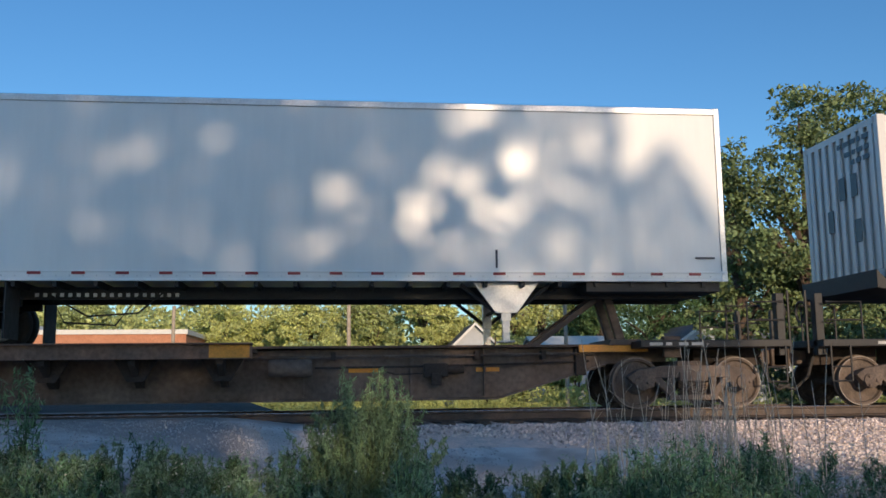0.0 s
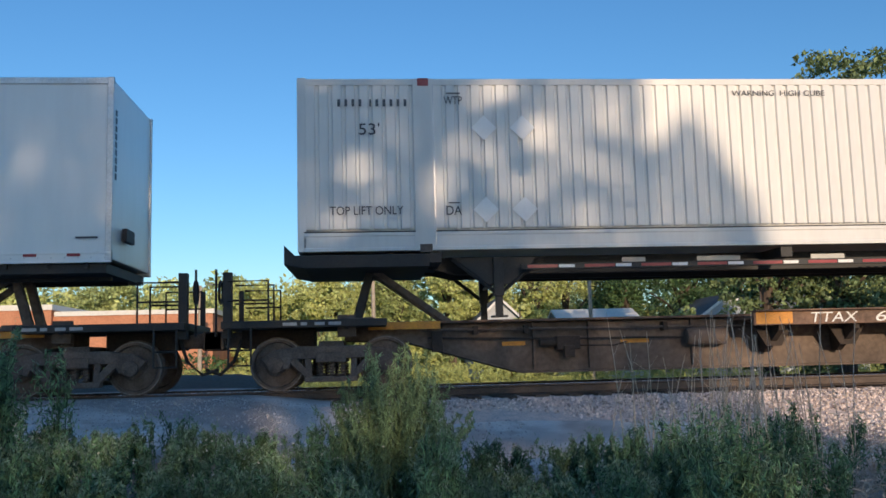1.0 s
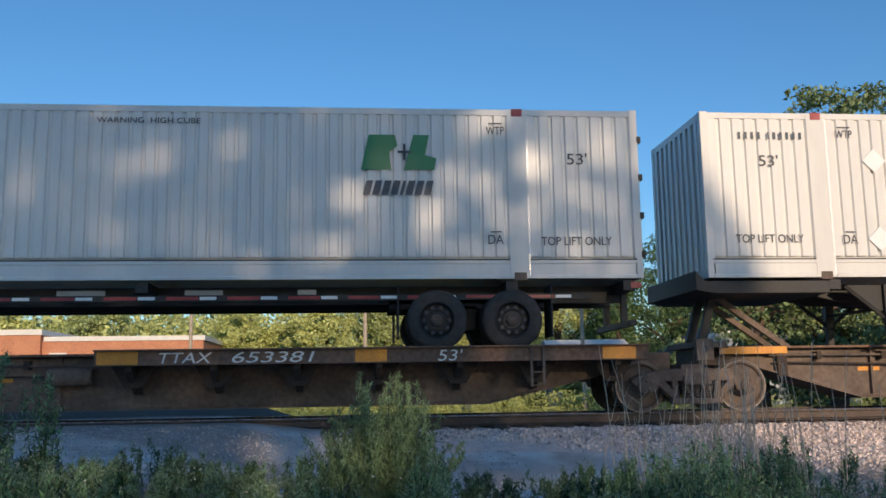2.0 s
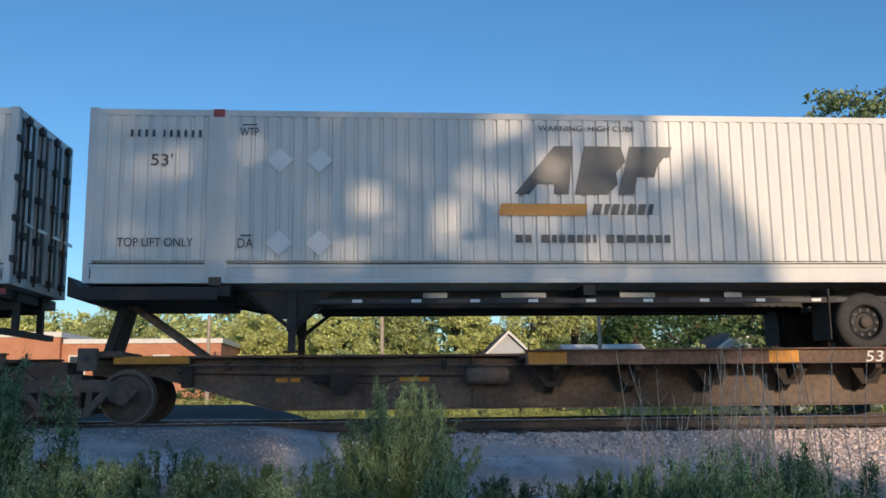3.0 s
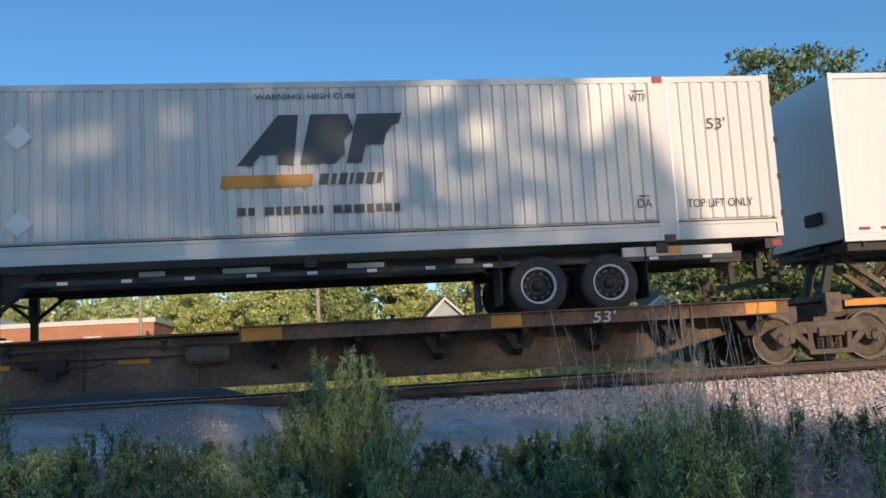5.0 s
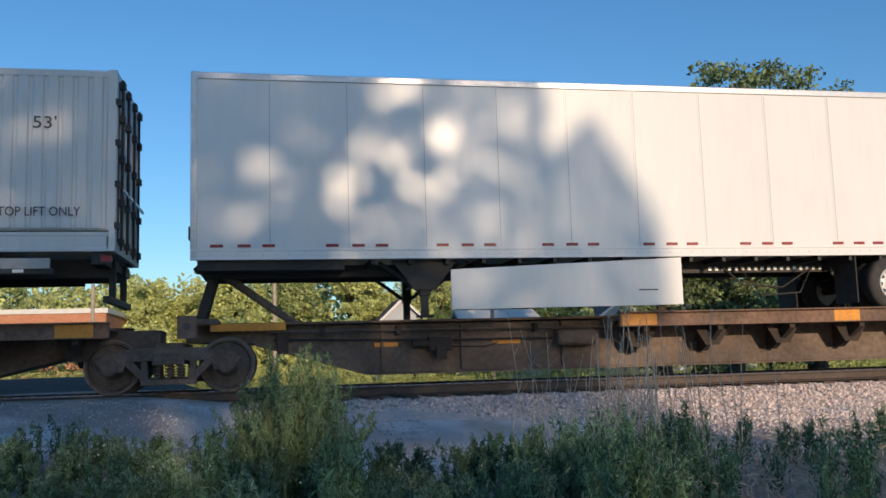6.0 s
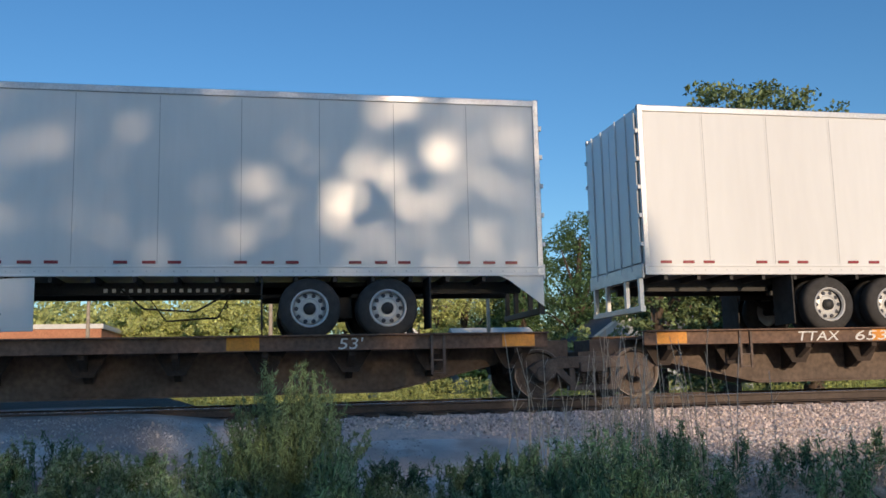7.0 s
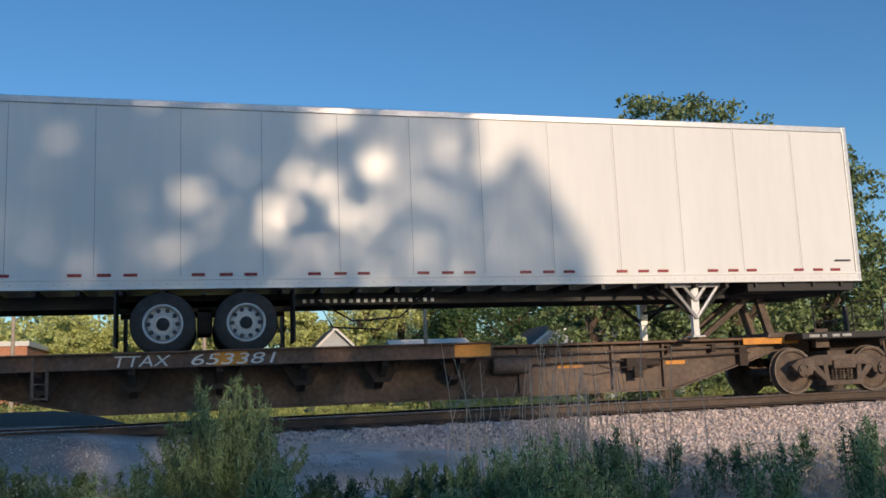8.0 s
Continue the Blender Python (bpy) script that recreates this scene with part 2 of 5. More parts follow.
# ---- mesh building ----
class Shape:
    """Collects vertices and faces of one mesh."""

    def __init__(self):
        self.v, self.f = [], []

    def add(self, verts, faces):
        k = len(self.v)
        self.v += [tuple(p) for p in verts]
        self.f += [tuple(i + k for i in f) for f in faces]
        return self

    def box(self, x0, x1, y0, y1, z0, z1):
        return self.prism([(x0, z0), (x1, z0), (x1, z1), (x0, z1)], y0, y1)

    def prism(self, poly, y0, y1):
        """A polygon in x, z (anticlockwise seen from -y), from y0 to y1."""
        c = len(poly)
        verts = [(x, y0, z) for x, z in poly] + [(x, y1, z) for x, z in poly]
        faces = [tuple(range(c)), tuple(range(2 * c - 1, c - 1, -1))]
        faces += [(i, i + c, (i + 1) % c + c, (i + 1) % c) for i in range(c)]
        return self.add(verts, faces)

    def prism_x(self, poly, x0, x1):
        """A polygon in y, z, from x0 to x1."""
        c = len(poly)
        verts = [(x0, y, z) for y, z in poly] + [(x1, y, z) for y, z in poly]
        faces = [tuple(range(c - 1, -1, -1)), tuple(range(c, 2 * c))]
        faces += [(i, (i + 1) % c, (i + 1) % c + c, i + c) for i in range(c)]
        return self.add(verts, faces)

    def lathe(self, profile, centre, n=24, axis="y", ring=False):
        """(along, radius) pairs turned about an axis through centre."""
        cx, cy, cz = centre
        verts, faces = [], []
        for a, r in profile:
            for i in range(n):
                p, q = r * math.cos(2 * math.pi * i / n), r * math.sin(2 * math.pi * i / n)
                verts.append((cx + p, cy + a, cz + q) if axis == "y" else (cx + p, cy + q, cz + a) if axis == "z" else (cx + a, cy + p, cz + q))
        c = len(profile)
        for j in range(c if ring else c - 1):
            k = (j + 1) % c
            for i in range(n):
                faces.append((j * n + i, j * n + (i + 1) % n, k * n + (i + 1) % n, k * n + i))
        if not ring:
            faces += [tuple(range(n)), tuple(range(c * n - 1, (c - 1) * n - 1, -1))]
        return self.add(verts, faces)

    def tube(self, pts, radius, n=6, taper=1.0):
        pts = [Vector(p) for p in pts]
        verts, faces = [], []
        for j, p in enumerate(pts):
            d = (pts[min(j + 1, len(pts) - 1)] - pts[max(j - 1, 0)]).normalized()
            u = d.orthogonal().normalized()
            w = d.cross(u)
            r = radius * (1 + (taper - 1) * j / max(1, len(pts) - 1))
            verts += [p + (u * math.cos(2 * math.pi * i / n) + w * math.sin(2 * math.pi * i / n)) * r for i in range(n)]
        for j in range(len(pts) - 1):
            faces += [(j * n + i, j * n + (i + 1) % n, (j + 1) * n + (i + 1) % n, (j + 1) * n + i) for i in range(n)]
        faces += [tuple(range(n - 1, -1, -1)), tuple(range((len(pts) - 1) * n, len(pts) * n))]
        return self.add(verts, faces)

    def mesh(self, name, material, smooth=False):
        me = bpy.data.meshes.new(name)
        me.from_pydata(self.v, [], self.f)
        b = bmesh.new()
        b.from_mesh(me)
        bmesh.ops.recalc_face_normals(b, faces=b.faces)
        b.to_mesh(me)
        b.free()
        me.materials.append(material)
        if smooth:
            me.shade_smooth()
            me.set_sharp_from_angle(angle=radians(35))
        return me


def part(name, shape, material, parent, label="", bevel=0.0, smooth=False):
    data = shape.mesh(name, material, smooth) if isinstance(shape, Shape) else shape
    ob = new(name, data)
    ob.parent = parent
    if label:
        ob["label"] = label
    if bevel:
        mod = ob.modifiers.new("edge", "BEVEL")
        mod.width, mod.segments, mod.limit_method = bevel, 2, "ANGLE"
    return ob


def thing(name, label, category, group="", kind="", at=(0, 0, 0)):
    ob = new(name)
    ob.location = at
    ob.empty_display_size = 0.2
    return tagged(ob, label, category, group, kind)


def lettering(body, size, material, shear=0.0, width=None):
    """Flat letters from the built-in font, in x and z, facing -y, as a mesh."""
    curve = bpy.data.curves.new("letters", "FONT")
    curve.body, curve.size, curve.shear, curve.extrude = body, size, shear, 0.002
    ob = bpy.data.objects.new("letters", curve)
    scene.collection.objects.link(ob)
    bpy.context.view_layer.update()
    me = bpy.data.meshes.new_from_object(ob.evaluated_get(bpy.context.evaluated_depsgraph_get()))
    bpy.data.objects.remove(ob)
    xs = [p.co.x for p in me.vertices]
    k = width / (max(xs) - min(xs)) if width else 1.0
    for p in me.vertices:
        p.co = ((p.co.x - min(xs)) * k, -p.co.z, p.co.y)
    me.materials.clear()
    me.materials.append(material)
    return me


def letters(name, body, size, x, y, z, parent, material=None, shear=0.0, width=None, label=""):
    ob = part(name, lettering(body, size, material or M_INK, shear, width), None, parent, label)
    ob.location = (x, y, z)
    return ob


# ---- train plan ----
SPEED = 10.38                       # metres a second, to the left
TRACK_Y = 15.8                      # middle of the track
NEAR, FAR = -1.30, 1.30             # sides of boxes, from the middle of the track
MOVING, SPINNING = [], []
BOX_LOW, BOX_HIGH = 2.19, 5.04


def riding(ob, s):
    """Puts a thing on the train, s metres along it."""
    ob.location = (s, TRACK_Y, 0)
    MOVING.append((ob, s))
    return ob


def road_wheel(parent, x, y, z, side, rim, r=0.49):
    wheel = part("wheel", Shape().lathe([(-0.14, 0.30), (-0.15, r - 0.07), (-0.12, r - 0.015), (-0.09, r), (0.09, r), (0.12, r - 0.015), (0.15, r - 0.07), (0.14, 0.30)], (0, 0, 0), 36, ring=True), M_TYRE, parent, smooth=True)
    wheel.location = (x, y, z)
    k = -side
    part("rim", Shape().lathe([(k * 0.15, 0.302), (k * 0.158, 0.29), (k * 0.15, 0.275), (k * 0.10, 0.262), (k * 0.09, 0.268), (k * 0.12, 0.30)], (0, 0, 0), 32, ring=True), rim, wheel, smooth=True)
    part("disc", Shape().lathe([(k * 0.04, 0.27), (k * 0.055, 0.25), (k * 0.075, 0.17), (k * 0.06, 0.15), (k * 0.06, 0.02)], (0, 0, 0), 28), M_RIM if rim is M_RIM else M_DARK, wheel, smooth=True)
    part("hub", Shape().lathe([(k * 0.05, 0.10), (k * 0.13, 0.095), (k * 0.16, 0.06), (k * 0.165, 0.02)], (0, 0, 0), 16), M_IRON if rim is M_DARK else M_DARK, wheel, smooth=True)
    holes = Shape()
    for i in range(10):
        a = 2 * math.pi * i / 10
        holes.lathe([(k * 0.045, 0.036), (k * 0.064, 0.036), (k * 0.068, 0.03)], (0.212 * math.cos(a), k * 0.012, 0.212 * math.sin(a)), 8)
    tagged(part("hand_holes", holes, M_INK, wheel), kind="stuff")
    return wheel


def tandem(parent, x1, x2, z, rim):
    """Two axles with twin wheels on both sides, and their frame."""
    for x in (x1, x2):
        part("axle", Shape().lathe([(-1.1, 0.07), (1.1, 0.07)], (x, 0, z), 12), M_DARK, parent)
        for y, side in ((-1.14, 1), (-0.80, 1), (0.80, -1), (1.14, -1)):
            road_wheel(parent, x, y, z, side, rim)
    f = Shape()
    for y in (-0.55, 0.47):
        f.box(x1 - 0.75, x2 + 0.75, y, y + 0.08, z + 0.22, z + 0.42)
        f.box((x1 + x2) / 2 - 0.12, (x1 + x2) / 2 + 0.12, y, y + 0.08, z - 0.12, z + 0.3)
        for x in (x1, x2):
            f.prism([(x - 0.45, z + 0.2), (x - 0.1, z - 0.08), (x + 0.1, z - 0.08), (x + 0.45, z + 0.2)], y, y + 0.07)
    part("axle_frame", f, M_DARK, parent, bevel=0.01)


def landing_gear(parent, x, low, top, y=1.0, plate=None):
    """Two legs with braces and foot pads."""
    for k in (-1, 1):
        leg = Shape().box(x - 0.08, x + 0.08, k * y - 0.07, k * y + 0.07, low + 0.35, top)
        leg.box(x - 0.06, x + 0.06, k * y - 0.05, k * y + 0.05, low + 0.03, low + 0.4)
        leg.box(x - 0.13, x + 0.13, k * y - 0.12, k * y + 0.12, low, low + 0.03)
        part("landing_leg", leg, plate or M_DARK, parent, bevel=0.006)
        for s in (-1, 1):
            b = Shape().tube([(x + s * 0.75, k * y, top - 0.02), (x + s * 0.06, k * y, low + 0.42)], 0.035, 6)
            part("leg_brace", b, M_DARK, parent)
    part("cross_shaft", Shape().tube([(x, -y, low + 0.6), (x, y, low + 0.6)], 0.03), M_DARK, parent)


# ---- spine car units and their trucks ----
def bars(name, parent, x, z, y, widths, h, material, gap=0.05):
    """Unreadable writing as short bars."""
    for w in widths:
        if w:
            part(name, Shape().box(x, x + w, y - 0.005, y - 0.002, z, z + h), material, parent)
        x += w + gap


def spine_unit(s0, s1, flip=False, number=False, ends=(False, False)):
    """One platform of an articulated spine car, between truck centres s0 and s1; hitch at its left end, or right if flipped."""
    car = riding(thing("spine_car", "weathered brown intermodal spine car platform riding on rail trucks", "rail car", "spine car platforms"), (s0 + s1) / 2)
    h = (s1 - s0) / 2
    k = -1 if flip else 1

    def px(x):
        return k * x

    def poly(points):
        return [(px(x), z) for x, z in (points if not flip else points[::-1])]

    # deep sill, tapered towards the trucks
    sill = Shape().prism(poly([(-h + 0.2, 0.78), (-h + 1.3, 0.74), (-h + 3.2, 0.2), (h - 3.4, 0.2), (h - 1.5, 0.62), (h - 0.2, 0.66), (h - 0.2, 1.0), (-h + 0.2, 1.04)]), -0.42, 0.42)
    part("centre_sill", sill, M_RUST, car, bevel=0.012)
    fl = Shape()
    fl.prism(poly([(-h + 1.3, 0.72), (-h + 3.2, 0.17), (h - 3.4, 0.17), (h - 1.5, 0.60), (h - 1.5, 0.63), (h - 3.4, 0.2), (-h + 3.2, 0.2), (-h + 1.3, 0.75)]), -0.5, 0.5)
    part("bottom_flange", fl, M_RUST, car)
    part("top_plate", Shape().prism(poly([(-h + 0.3, 1.04), (0.0, 1.04), (0.0, 1.08), (-h + 0.3, 1.08)]), -0.62, 0.62), M_DECK, car, bevel=0.008)
    # wheel platform with its side rails
    a, b = -1.35, h - 0.85
    part("platform_floor", Shape().prism(poly([(a, 0.98), (b, 0.98), (b, 1.02), (a, 1.02)]), -1.25, 1.25), M_DECK, car)
    for y0, y1 in ((-1.32, -1.25), (1.25, 1.32)):
        rail = Shape().prism(poly([(a, 0.86), (b, 0.86), (b, 1.10), (a, 1.10)]), y0, y1)
        rail.prism(poly([(a, 1.085), (b, 1.085), (b, 1.11), (a, 1.11)]), min(y0, y1 - 0.16), max(y1, y0 + 0.16))
        part("side_rail", rail, M_DECK, car, "faded orange side rail", bevel=0.006)
    n = 7
    for i in range(n):
        x = a + 0.5 + (b - a - 1.0) * i / (n - 1)
        for y in (-1, 1):
            pts = [(y * 0.42, 0.97), (y * 0.42, 0.42), (y * 0.6, 0.42), (y * 1.24, 0.78), (y * 1.24, 0.97)]
            part("cross_bearer", Shape().prism_x(pts, px(x) - 0.05, px(x) + 0.05), M_DARKSTEEL, car)
            gus = [(px(x) - 0.40, 0.97), (px(x) - 0.13, 0.52), (px(x) + 0.13, 0.52), (px(x) + 0.40, 0.97)]
            part("gusset", Shape().prism(gus, y * 0.9 - 0.02, y * 0.9 + 0.02), M_DARKSTEEL, car, "dark gusset plate")
    for x, w in ((a + 0.35, 0.62), (2.9, 0.5), (b - 0.5, 0.55)):
        part("safety_mark", Shape().box(px(x) - w / 2, px(x) + w / 2, -1.325, -1.322, 0.88, 1.08), M_ORANGE, car, "yellow-orange painted patch")
    for x, w in ((-3.1, 0.5), (-5.2, 0.4)):
        part("reflector_mark", Shape().box(px(x) - w / 2, px(x) + w / 2, -0.428, -0.422, 0.64, 0.71), M_ORANGE, car, "yellow reflective strip")
    if number:
        tx = -4.6 if flip else -0.37
        letters("number_lettering", "TTAX", 0.24, tx, -1.327, 0.89, car, M_WHITE, 0.2, 0.81)
        letters("number_lettering", "653381", 0.24, tx + 1.11, -1.327, 0.89, car, M_WHITE, 0.2, 1.28)
    if not flip:
        letters("length_lettering", "53'", 0.25, h - 4.3, -1.328, 0.88, car, M_WHITE, 0.15, 0.4)
    ladder = Shape()
    lx = px(h - 2.7)
    for x in (lx - 0.1, lx + 0.1):
        ladder.box(x - 0.02, x + 0.02, -1.36, -1.325, 0.45, 1.1)
    for z in (0.47, 0.68):
        ladder.tube([(lx - 0.1, -1.345, z), (lx + 0.1, -1.345, z)], 0.012)
    part("step_ladder", ladder, M_RUST, car)
    brake = Shape().lathe([(-0.35, 0.12), (-0.3, 0.15), (0.3, 0.15), (0.35, 0.12)], (px(-1.9), -0.62, 0.72), 14, "x")
    part("brake_cylinder", brake, M_RUST, car, smooth=True)
    pipe = Shape().tube([(px(-h + 1.5), -0.56, 0.93), (px(-3), -0.56, 0.9), (px(2), -0.56, 0.88), (px(h - 2), -0.56, 0.9)], 0.022)
    part("brake_pipe", pipe, M_IRON, car)
    # brake gear, rods and fittings along the sill
    for x in (-h + 2.4, -5.0, -2.6):
        part("pipe_clamp", Shape().box(px(x) - 0.04, px(x) + 0.04, -0.60, -0.42, 0.84, 0.98), M_DARKSTEEL, car)
    valve = Shape().box(px(-4.3) - 0.2, px(-4.3) + 0.2, -0.66, -0.43, 0.55, 0.78)
    valve.box(px(-4.3) - 0.09, px(-4.3) + 0.09, -0.72, -0.6, 0.42, 0.62)
    valve.lathe([(-0.16, 0.07), (0.16, 0.07)], (px(-4.62), -0.56, 0.68), 10, "x")
    part("brake_valve", valve, M_DARKSTEEL, car, "brake valve darkened as in shade", bevel=0.012)
    part("brake_rod", Shape().tube([(px(-h + 1.6), -0.52, 0.80), (px(-4.5), -0.55, 0.74), (px(-2.3), -0.55, 0.72)], 0.018), M_DARKSTEEL, car)
    part("release_rod", Shape().tube([(px(-4.2), -0.6, 0.62), (px(-3.6), -0.95, 0.6), (px(-3.4), -1.0, 0.66)], 0.012), M_DARKSTEEL, car)
    part("end_stiffener", Shape().box(px(-h + 1.75) - 0.09, px(-h + 1.75) + 0.09, -0.56, -0.425, 0.56, 1.03), M_DARKSTEEL, car, "stiffener plate darkened as in shade", bevel=0.01)
    for x in (-h + 3.4, -3.9, -2.1):
        part("sill_rib", Shape().box(px(x) - 0.02, px(x) + 0.02, -0.50, -0.42, 0.24, 1.03), M_RUST, car)
    # hitch stand for the king pin
    hx = -h + (0.45 if not flip else 1.0)
    for y in (-0.3, 0.3):
        part("hitch_post", Shape().prism(poly([(hx - 0.14, 1.06), (hx + 0.02, 1.06), (hx + 0.28, 2.0), (hx + 0.14, 2.0)]), y - 0.06, y + 0.06), M_DARK if not flip else M_RUST, car, bevel=0.008)
        part("hitch_brace", Shape().prism(poly([(hx + 1.45, 1.06), (hx + 1.62, 1.06), (hx + 0.33, 1.98), (hx + 0.2, 1.94)]), y - 0.05, y + 0.05), M_RUST, car, bevel=0.008)
    part("hitch_head", Shape().prism(poly([(hx - 0.15, 1.98), (hx + 0.6, 1.98), (hx + 0.5, 2.08), (hx - 0.05, 2.08)]), -0.45, 0.45), M_DARK, car, bevel=0.012)
    part("hitch_base", Shape().prism(poly([(hx - 0.35, 1.06), (hx + 0.3, 1.06), (hx + 0.25, 1.16), (hx - 0.3, 1.16)]), -0.7, 0.7), M_RUST, car, bevel=0.01)
    part("jacking_bracket", Shape().prism(poly([(-h + 0.1, 0.84), (-h + 0.4, 0.84), (-h + 0.4, 1.2), (-h + 0.1, 1.2)]), -0.9, -0.78), M_RUST, car, bevel=0.01)
    part("jacking_hole", Shape().lathe([(-0.006, 0.06), (0.006, 0.06)], (px(-h + 0.25), -0.9, 1.03), 14), M_INK, car)
    part("mark_panel", Shape().prism(poly([(-h + 0.6, 0.95), (-h + 1.8, 0.95), (-h + 1.8, 1.07), (-h + 0.6, 1.07)]), -0.66, -0.63), M_ORANGE, car, "yellow-orange painted strip")
    for end, (e, sgn) in zip(ends, ((-h, -1), (h, 1))):
        if not end:
            continue
        def ex(x0, x1):
            return sorted((e + sgn * x0, e + sgn * x1))

        part("end_platform", Shape().box(*ex(-0.9, 1.72), -1.2, 1.2, 1.0, 1.12), M_DARK, car, bevel=0.01)
        part("end_sill", Shape().box(*ex(0.3, 1.5), -0.38, 0.38, 0.7, 1.0), M_DARKSTEEL, car, bevel=0.012)
        bars("stencil_bar", car, e - 0.75, 1.03, -1.2, (0.22, 0.1, 0.0, 0.16, 0.2), 0.05, M_DISC, 0.06)
        part("coupler", Shape().box(*ex(1.4, 1.95), -0.14, 0.14, 0.72, 0.98).box(*ex(1.82, 2.16), -0.22, 0.2, 0.68, 1.0), M_IRON, car, bevel=0.03)
        part("end_post", Shape().box(*ex(1.58, 1.72), -1.0, -0.84, 0.86, 1.92), M_DARK, car, bevel=0.01)
        part("end_post", Shape().box(*ex(1.62, 1.7), 0.7, 0.8, 1.1, 1.75), M_DARK, car, bevel=0.01)
        part("brake_staff", Shape().tube([(e + sgn * 1.84, -0.9, 0.9), (e + sgn * 1.84, -0.9, 1.98)], 0.022), M_DARK, car)
        part("brake_wheel", Shape().lathe([(-0.02, 0.20), (0.02, 0.20), (0.02, 0.17), (-0.02, 0.17)], (e + sgn * 1.80, -0.66, 1.62), 20, "x", ring=True), M_DARK, car)
        for yy in (-1.15, -0.3, 0.9):
            part("handrail", Shape().tube([(e + sgn * 0.98, yy, 1.1), (e + sgn * 0.98, yy, 1.76), (e + sgn * 1.62, yy, 1.76)], 0.02), M_DARK, car)
            part("handrail", Shape().tube([(e + sgn * 0.98, yy, 1.45), (e + sgn * 1.62, yy, 1.45)], 0.016), M_DARK, car)
        for z in (0.42, 0.66):
            part("step_rung", Shape().tube([(e + sgn * 1.25, -1.2, z), (e + sgn * 1.6, -1.2, z)], 0.015), M_DARK, car)
        for x in (1.25, 1.6):
            part("step_hanger", Shape().tube([(e + sgn * x, -1.2, 0.42), (e + sgn * x, -1.2, 1.02)], 0.018), M_DARK, car)
        hose = [(e + sgn * 1.5, -0.4, 0.85), (e + sgn * 1.62, -0.4, 0.5), (e + sgn * 1.85, -0.34, 0.28), (e + sgn * 2.1, -0.25, 0.36)]
        part("air_hose", Shape().tube(hose, 0.03, 8), M_TYRE, car)
    return car


def wheel_profile():
    return [(-0.07, 0.09), (-0.07, 0.16), (-0.03, 0.2), (-0.02, 0.35), (-0.065, 0.37), (-0.065, 0.42), (0.05, 0.425), (0.055, 0.45), (0.075, 0.45), (0.078, 0.37), (0.02, 0.34), (0.01, 0.2), (0.06, 0.16), (0.07, 0.09)]


def rail_truck(s, axle=1.75):
    """A two-axle freight truck; its wheelsets turn."""
    tr = riding(thing("rail_truck", "dusty cast-iron freight rail truck with two wheelsets", "rail truck", "trucks under the spine cars"), s)
    for y in (-1.02, 1.02):
        k = 1 if y > 0 else -1
        fr = Shape()
        # top chord, diagonal arms and spring seat round two openings
        fr.prism([(-1.12, 0.52), (-0.95, 0.34), (-0.68, 0.34), (-0.62, 0.5), (0.62, 0.5), (0.68, 0.34), (0.95, 0.34), (1.12, 0.52), (0.95, 0.63), (0.5, 0.70), (-0.5, 0.70), (-0.95, 0.63)], y - 0.08, y + 0.08)
        for q in (-1, 1):
            arm = [(q * 0.72, 0.50), (q * 0.36, 0.16), (q * 0.22, 0.16), (q * 0.55, 0.52)]
            fr.prism(arm if q < 0 else arm[::-1], y - 0.07, y + 0.07)
            col = [(q * 0.42, 0.52), (q * 0.40, 0.24), (q * 0.30, 0.24), (q * 0.32, 0.52)]
            fr.prism(col if q < 0 else col[::-1], y - 0.065, y + 0.065)
        fr.box(-0.42, 0.42, y - 0.1, y + 0.1, 0.13, 0.22)
        part("side_frame", fr, M_IRON, tr, bevel=0.015)
        for x in (-0.17, 0.0, 0.17):
            pts = [(x + 0.06 * math.cos(a * 0.9), y + 0.06 * math.sin(a * 0.9), 0.22 + a * 0.22 / 34) for a in range(35)]
            part("spring", Shape().tube(pts, 0.015, 5), M_IRON, tr)
        part("bolster_end", Shape().box(-0.24, 0.24, y - 0.13, y + 0.13, 0.44, 0.6), M_IRON, tr, bevel=0.015)
    part("bolster", Shape().prism([(-0.22, 0.45), (0.22, 0.45), (0.2, 0.78), (-0.2, 0.78)], -0.95, 0.95), M_IRON, tr, bevel=0.01)
    part("brake_beam", Shape().box(-0.46, -0.38, -0.7, 0.7, 0.32, 0.42).box(0.38, 0.46, -0.7, 0.7, 0.32, 0.42), M_IRON, tr)
    for x in (-axle / 2, axle / 2):
        ws = part("wheelset", Shape().lathe([(-1.1, 0.07), (-0.85, 0.08), (0.85, 0.08), (1.1, 0.07)], (0, 0, 0), 14), M_IRON, tr, smooth=True)
        ws.location = (x, 0, 0.42)
        for y, q in ((-0.76, 1), (0.76, -1)):
            sh = Shape().lathe([(q * a, r) for a, r in wheel_profile()], (0, y, 0), 36)
            part("wheel", sh, M_IRON, ws, smooth=True)
            part("tread", Shape().lathe([(y - q * 0.068, 0.408), (y - q * 0.068, 0.4235), (y - q * 0.02, 0.4245), (y - q * 0.02, 0.408)], (0, 0, 0), 36, ring=True), M_STEEL, ws, "bright worn rim", smooth=True)
            cap = Shape().lathe([(q * -0.3, 0.13), (q * -0.38, 0.125), (q * -0.4, 0.05)], (0, y, 0), 16)
            for i in range(3):
                a = 2 * math.pi * i / 3
                cap.lathe([(q * -0.39, 0.025), (q * -0.42, 0.025)], (0.085 * math.cos(a), y, 0.085 * math.sin(a)), 6)
            part("bearing_cap", cap, M_IRON, ws, smooth=True)
        SPINNING.append((ws, x))
    return tr


# ---- boxes on the train ----
LENGTH = 16.15


